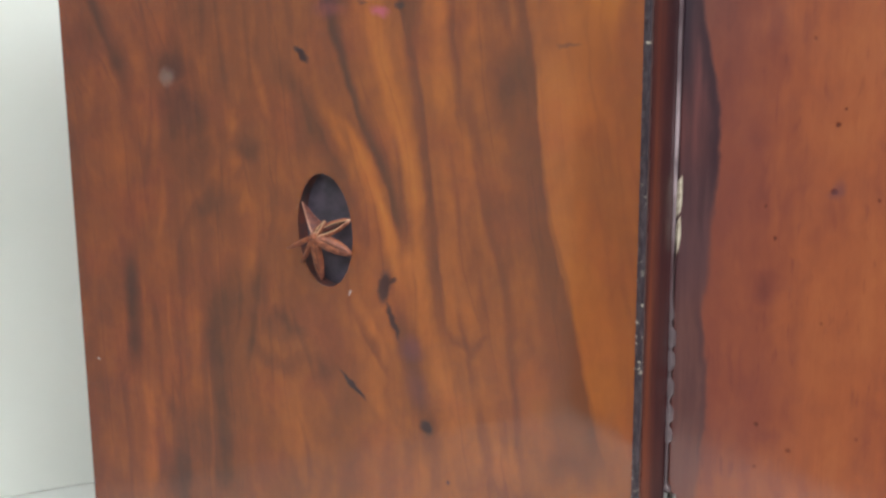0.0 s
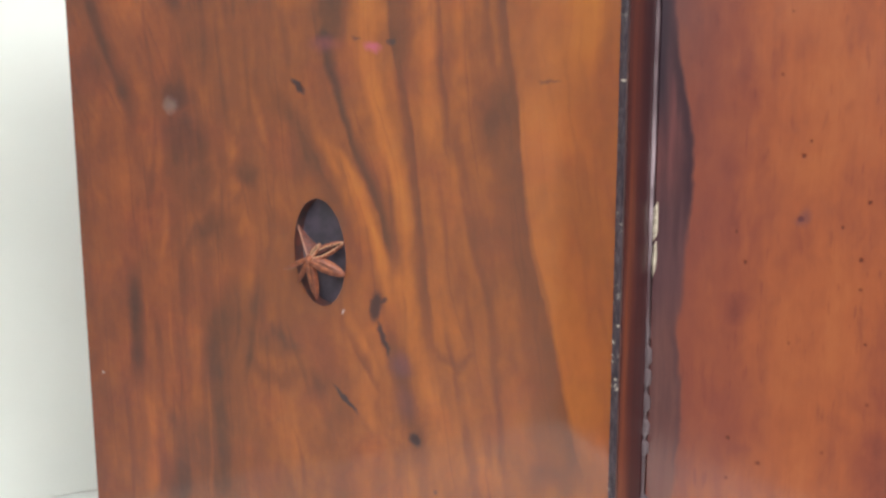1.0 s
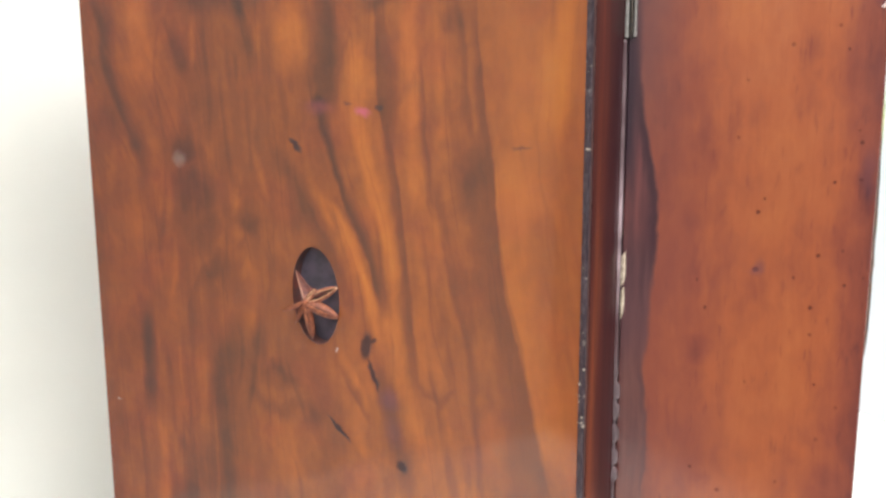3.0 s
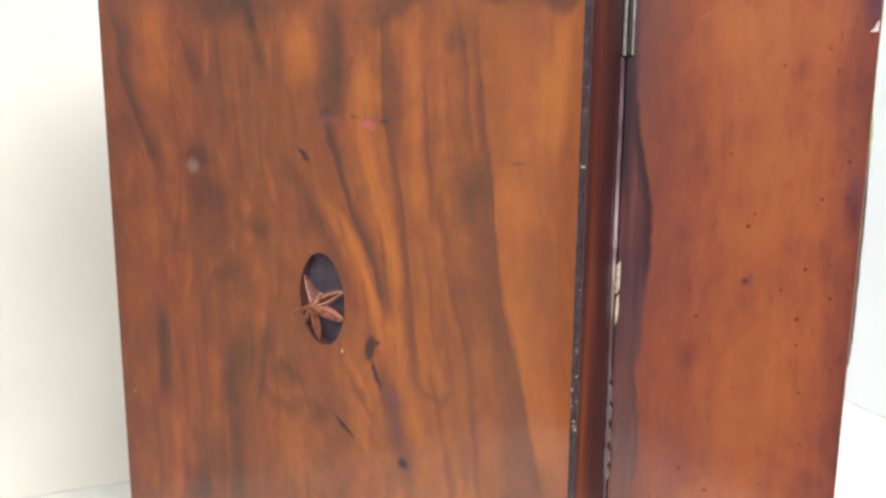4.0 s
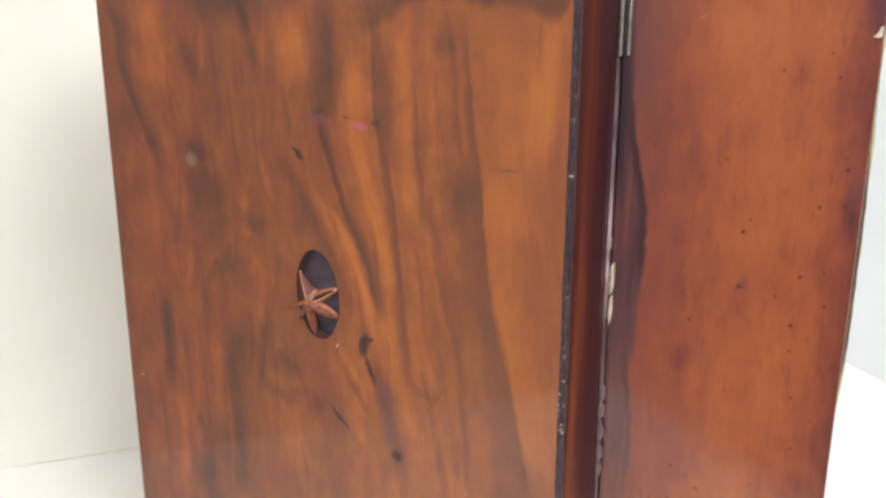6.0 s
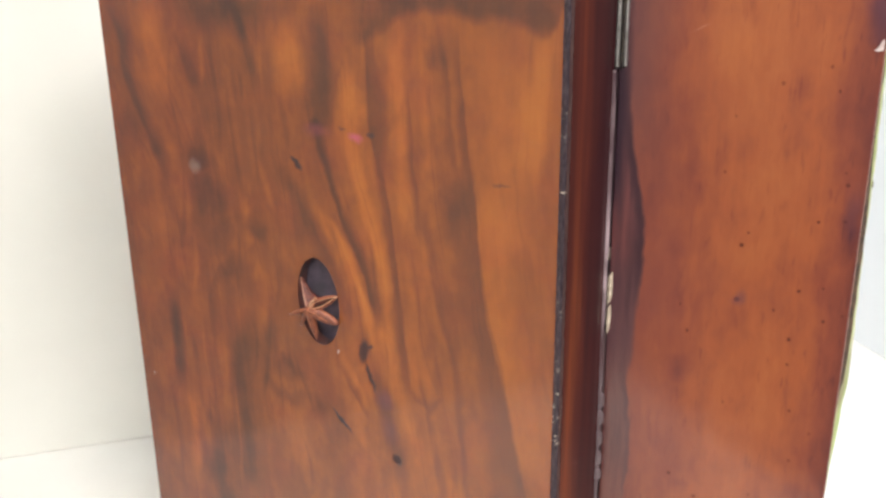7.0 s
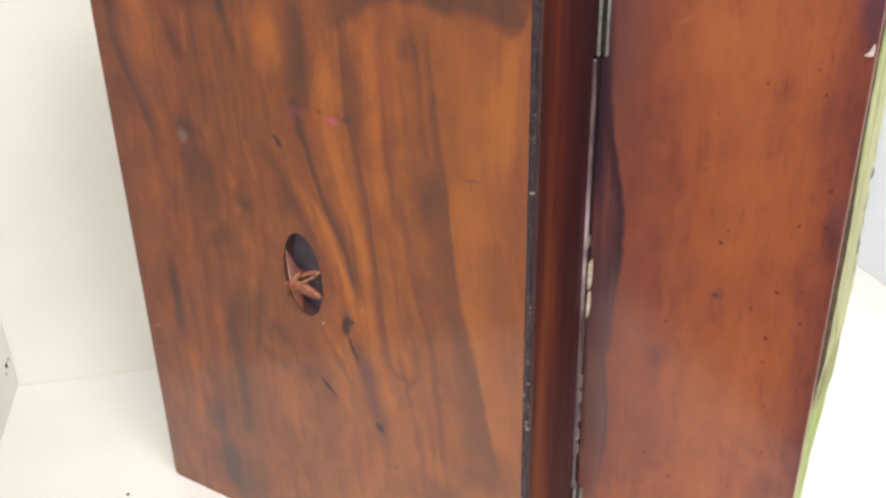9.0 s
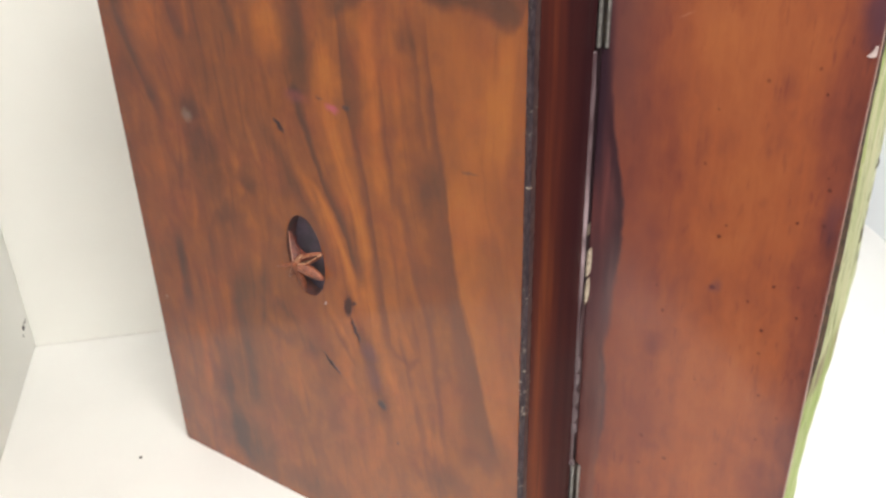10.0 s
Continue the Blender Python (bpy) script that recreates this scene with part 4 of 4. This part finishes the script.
def splinter(rows, y):
    """A torn sliver of bare wood left in the gap beside the hinge line: height, middle and half width of each row."""
    bm = bmesh.new()
    prev = None
    for k, (z, mid, w) in enumerate(rows):
        lean = 0.0012 if k in (0, len(rows) - 1) else 0.0
        pts = [(mid - w, y + 0.0004, z - lean), (mid + 0.2 * w, y - 0.0003, z), (mid + w, y, z + lean), (mid + w, y + 0.0022, z + lean), (mid - w, y + 0.0022, z - lean)]
        now = [bm.verts.new(q) for q in pts]
        if prev:
            for j in range(5):
                bm.faces.new((prev[j], prev[(j + 1) % 5], now[(j + 1) % 5], now[j]))
        else:
            bm.faces.new(now)
        prev = now
    bm.faces.new(prev[::-1])
    return bm


STUB_GAPS = [(0.1741, 0.0050), (0.1561, 0.0022), (0.1440, 0.0014), (0.1327, 0.0028), (0.1199, 0.0027), (0.1085, 0.0018)]   # height, half length


def bead():
    """The worn back corner of the body: a thin rounded ridge of polished wood, broken into stubs low down."""
    bm = bmesh.new()
    n, m, prev = 190, 10, None
    for i in range(n + 1):
        z = 0.076 + (0.328 - 0.076) * i / n
        wob = noise.noise(Vector((4.0, 2.0, z * 38.0)))
        r = 0.0011 + 0.0003 * wob + 0.0008 * math.exp(-((z - 0.265) / 0.07) ** 4)
        low = max(0.0, min(1.0, (0.172 - z) / 0.02))
        notch = max(math.exp(-((z - at) / wide) ** 4) for at, wide in STUB_GAPS)
        slot = 1.0 if 0.079 < z < 0.100 else 0.0
        r = r * (1.0 - low) + low * (0.0024 - 0.0017 * max(min(1.0, notch), slot))
        now = [bm.verts.new((0.0036 + 0.0010 * low + r * math.cos(2 * math.pi * j / m), 0.0516 + 0.0016 * math.sin(2 * math.pi * j / m), z)) for j in range(m)]
        if prev:
            for j in range(m):
                bm.faces.new((prev[j], prev[(j + 1) % m], now[(j + 1) % m], now[j]))
        else:
            bm.faces.new(now)
        prev = now
    bm.faces.new(prev[::-1])
    return bm


part("corner_bead", bead(), BEAD_WOOD, box, "ridge along the hinge corner, its highlight in the colour", smooth=True)
# Added filler that gives the gap its grey-brown tone, in two depths.
part("gap_filler", block(0.0010, 0.0046, 0.0600, 0.0672, 0.0756, 0.3274, 0.0004), GAP_WOOD, box, "grey-brown filler added in the hinge gap")
part("gap_filler", block(0.0014, 0.0046, 0.0545, 0.0598, 0.0965, 0.1900, 0.0004), GAP_WOOD, box, "grey-brown filler added in the hinge gap")
# Added dark blocker, so that no white wall shows through the gap.
part("gap_blocker", block(-0.006, 0.0085, 0.0675, 0.075, 0.002, HIGH - 0.002, 0.0005), GAP_BLOCKER_WOOD, box, "dark blocker added behind the hinge gap")
for y, rows in ((0.0536, [(0.1885, 0.0059, 0.0004), (0.1915, 0.0059, 0.0007), (0.1955, 0.0060, 0.0010), (0.2000, 0.0061, 0.0009), (0.2035, 0.0060, 0.0007)]),
                (0.0538, [(0.2056, 0.0058, 0.0008), (0.2095, 0.0059, 0.0011), (0.2160, 0.0060, 0.0011), (0.2200, 0.0060, 0.0010), (0.2220, 0.0061, 0.0008)]),
                (0.0577, [(0.2275, 0.0030, 0.0009), (0.2310, 0.0032, 0.0012), (0.2342, 0.0031, 0.0009)])):
    part("splinter", splinter(rows, y), RAW_WOOD, box, "bare pale wood showing in the hinge gap")

# ---- the star anise in the hole ----
STAR = Vector((-0.1435, -0.0080, 0.198))
TIPS = [(-0.1290, -0.0005, 0.2050), (-0.1275, -0.0030, 0.1900), (-0.1430, -0.0020, 0.1775), (-0.1517, -0.0035, 0.1855),
        (-0.1567, -0.0070, 0.1920), (-0.1532, 0.0010, 0.2120), (-0.1385, -0.0058, 0.2048)]
GIRTH = [1.25, 1.35, 1.05, 0.6, 0.5, 2.9, 0.7]
SPLIT = [0.62, 0.12, 0.12, 0.1, 0.1, 0.0, 0.35]

star = tagged(new("star_anise"), "reddish-brown dried star anise wedged in the oval hole", "spice")


def web(length, base):
    """A pod pressed flat: a wedge with its pale seam along one side, broad where it joins the core. Slots: pod, seam."""
    bm = bmesh.new()
    n, rows = 10, []
    for i in range(n + 1):
        s = i / n
        w = 0.0002 + base * (1.0 - s) ** 1.1 * (0.35 + 0.65 * min(1.0, s * 4.0))
        bow = 0.0006 * math.sin(math.pi * s)
        pts = [(0.0004, bow + 0.0005), (0.0006, bow), (0.0004, bow - 0.0010), (-w, bow - 0.0018), (-w, bow - 0.0010), (-w * 0.5, bow - 0.0006), (-0.0002, bow + 0.0003)]
        rows.append([bm.verts.new((length * s, y, z)) for y, z in pts])
    m = len(rows[0])
    for a, b in zip(rows, rows[1:]):
        for j in range(m):
            f = bm.faces.new((a[j], a[(j + 1) % m], b[(j + 1) % m], b[j]))
            f.material_index = 1 if j in (0, 6) else 0
    bm.faces.new(rows[0]), bm.faces.new(rows[-1][::-1])
    return bm


def carpel(length, girth, split):
    """A boat-shaped pod along +x, keel down, its upper seam open by split (0 to 1). Slots: pod, lip, inside."""
    bm = bmesh.new()
    n, rows = 12, []
    for i in range(n + 1):
        s = i / n
        w = girth * 0.0024 * (0.25 + 0.75 * math.sin(math.pi * min(1.0, 0.12 + s * 0.86)) ** 0.8) * (1.0 if s < 0.9 else 1.0 - 4.0 * (s - 0.9))
        h = girth * 0.0046 * (0.35 + 0.65 * math.sin(math.pi * (0.10 + 0.80 * s))) * (1.0 if s < 0.92 else 0.7)
        gap = split * w * 0.75 * math.sin(math.pi * min(1.0, 0.05 + s * 0.95))
        top = 0.0006 * math.sin(math.pi * s) + 0.0010 * s * s
        x = length * s
        ring_pts = [(0, -h), (w * 0.75, -h * 0.55), (w, -h * 0.12), (gap + 0.00035, top), (gap, top - 0.0001), (gap * 0.55, -h * 0.45),
                    (-gap * 0.55, -h * 0.45), (-gap, top - 0.0001), (-gap - 0.00035, top), (-w, -h * 0.12), (-w * 0.75, -h * 0.55)]
        rows.append([bm.verts.new((x, y, z)) for y, z in ring_pts])
    m = len(rows[0])
    for a, b in zip(rows, rows[1:]):
        for j in range(m):
            f = bm.faces.new((a[j], a[(j + 1) % m], b[(j + 1) % m], b[j]))
            f.material_index = 1 if j in (3, 7) else 2 if j in (4, 5, 6) else 0
    bm.faces.new(rows[0]), bm.faces.new(rows[-1][::-1])
    return bm


def membrane(a, b):
    """A thin, sagging scrap of husk stretched from the core between the ways a and b, its free edge hollowed. Two skins, closed all round."""
    bm = bmesh.new()
    n = 8
    skins = []
    for back in (0.0, 0.0005):
        rows = []
        for i in range(n + 1):
            u = i / n
            way = a.lerp(b, u)
            reach = 1.0 - 0.40 * math.sin(math.pi * min(1.0, u * 0.9 + 0.05))
            rows.append([bm.verts.new(way * (0.08 + 0.92 * reach * j / n) + Vector((0.0, back + 0.0012 * math.sin(math.pi * u) * j / n, 0.0))) for j in range(n + 1)])
        skins.append(rows)
    for rows in skins:
        for i in range(n):
            for j in range(n):
                bm.faces.new((rows[i][j], rows[i + 1][j], rows[i + 1][j + 1], rows[i][j + 1]))
    f, k = skins
    for i in range(n):
        for j in (0, n):
            bm.faces.new((f[i][j], f[i + 1][j], k[i + 1][j], k[i][j]))
            bm.faces.new((f[j][i], f[j][i + 1], k[j][i + 1], k[j][i]))
    return bm


for tip, girth, split in zip(TIPS, GIRTH, SPLIT):
    way = Vector(tip) - STAR
    if split:
        ob = part("carpel", carpel(way.length, girth, split), (POD, POD_LIP if split > 0.3 else POD, POD_IN), star, smooth=True)
    else:
        ob = part("carpel", web(way.length, girth * 0.0024), (POD_DARK, POD_EDGE), star)
    x = way.normalized()
    up = Vector((0.25, -1.0, 0.25))
    z = (up - up.dot(x) * x).normalized()
    ob.matrix_local = Matrix.Translation(STAR) @ Matrix((x, z.cross(x), z)).transposed().to_4x4()
husk = part("husk", membrane(Vector(TIPS[5]) - STAR, (Vector(TIPS[0]) - STAR) * 0.72), POD_RED, star, "dark red papery husk", smooth=True)
husk.location = STAR + Vector((0.0, 0.0006, 0.0))
bm = bmesh.new()
bmesh.ops.create_icosphere(bm, subdivisions=2, radius=0.0017, matrix=Matrix.Translation(STAR + Vector((0.0002, -0.0002, 0))))
part("core", bm, POD, star, smooth=True)


# ---- small marks on the nook ----
def speck(name, place, axis, size, seed, label):
    rnd = random.Random(seed)
    bm = bmesh.new()
    bmesh.ops.create_icosphere(bm, subdivisions=2, radius=1.0)
    for v in bm.verts:
        v.co *= rnd.uniform(0.7, 1.1)
        v.co = Vector((v.co.x * size[0], v.co.y * size[1], v.co.z * size[2]))
    ob = part(name, bm, SPECK, None, smooth=True)
    ob.matrix_world = Matrix.Translation(place) @ Matrix.Rotation(axis, 4, "Z")
    return tagged(ob, label, "speck")


def nook_place(along, out, z):
    return NOOK + ALONG * along + OUT * out + Vector((0, 0, z))


def wire_loop():
    """A bent end of thin wire, standing out of the rim."""
    bm = bmesh.new()
    n, m, prev = 14, 6, None
    for i in range(n + 1):
        a = math.pi * (-0.62 + 1.24 * i / n)
        mid = Vector((LID_W + 0.0028 + 0.0016 * math.cos(a), RIM_D - 0.006, 0.2605 + 0.0034 * math.sin(a)))
        out = Vector((math.cos(a), 0, math.sin(a)))
        now = [bm.verts.new(mid + 0.00032 * (math.cos(2 * math.pi * j / m) * out + math.sin(2 * math.pi * j / m) * Vector((0, 1, 0)))) for j in range(m)]
        if prev:
            for j in range(m):
                bm.faces.new((prev[j], prev[(j + 1) % m], now[(j + 1) % m], now[j]))
        else:
            bm.faces.new(now)
        prev = now
    bm.faces.new(prev[::-1])
    return bm


part("wire_loop", wire_loop(), PIN, lid, "bent end of thin dark wire", smooth=True)
part("torn_tab", block(LID_W + 0.0018, LID_W + 0.0044, RIM_D - 0.010, RIM_D - 0.004, 0.2150, 0.2220, 0.0007), SCRAP_AND_GAP_SHADE, lid, "dark broken scrap of lining")
speck("paint_flake", nook_place(0.0004, 0.0160, 0.0308), TURN, (0.0006, 0.0032, 0.0022), 2, "small dark scuff on the white side wall")
speck("paint_flake", nook_place(0.0002, 0.0080, 0.0316), TURN, (0.0003, 0.0045, 0.0007), 3, "faint thin scratch on the white side wall")
speck("paint_flake", nook_place(0.0002, 0.0208, 0.0262), TURN, (0.0003, 0.0010, 0.0016), 4, "tiny dark scuff on the white side wall")
speck("speck", (0.111, 0.550, 0.0005), 0.8, (0.0014, 0.0010, 0.0006), 5, "tiny grey crumb on the white shelf floor")
speck("speck", (-0.294, -0.034, 0.0006), 0.3, (0.0011, 0.0016, 0.0007), 1, "tiny black crumb on the white shelf floor")
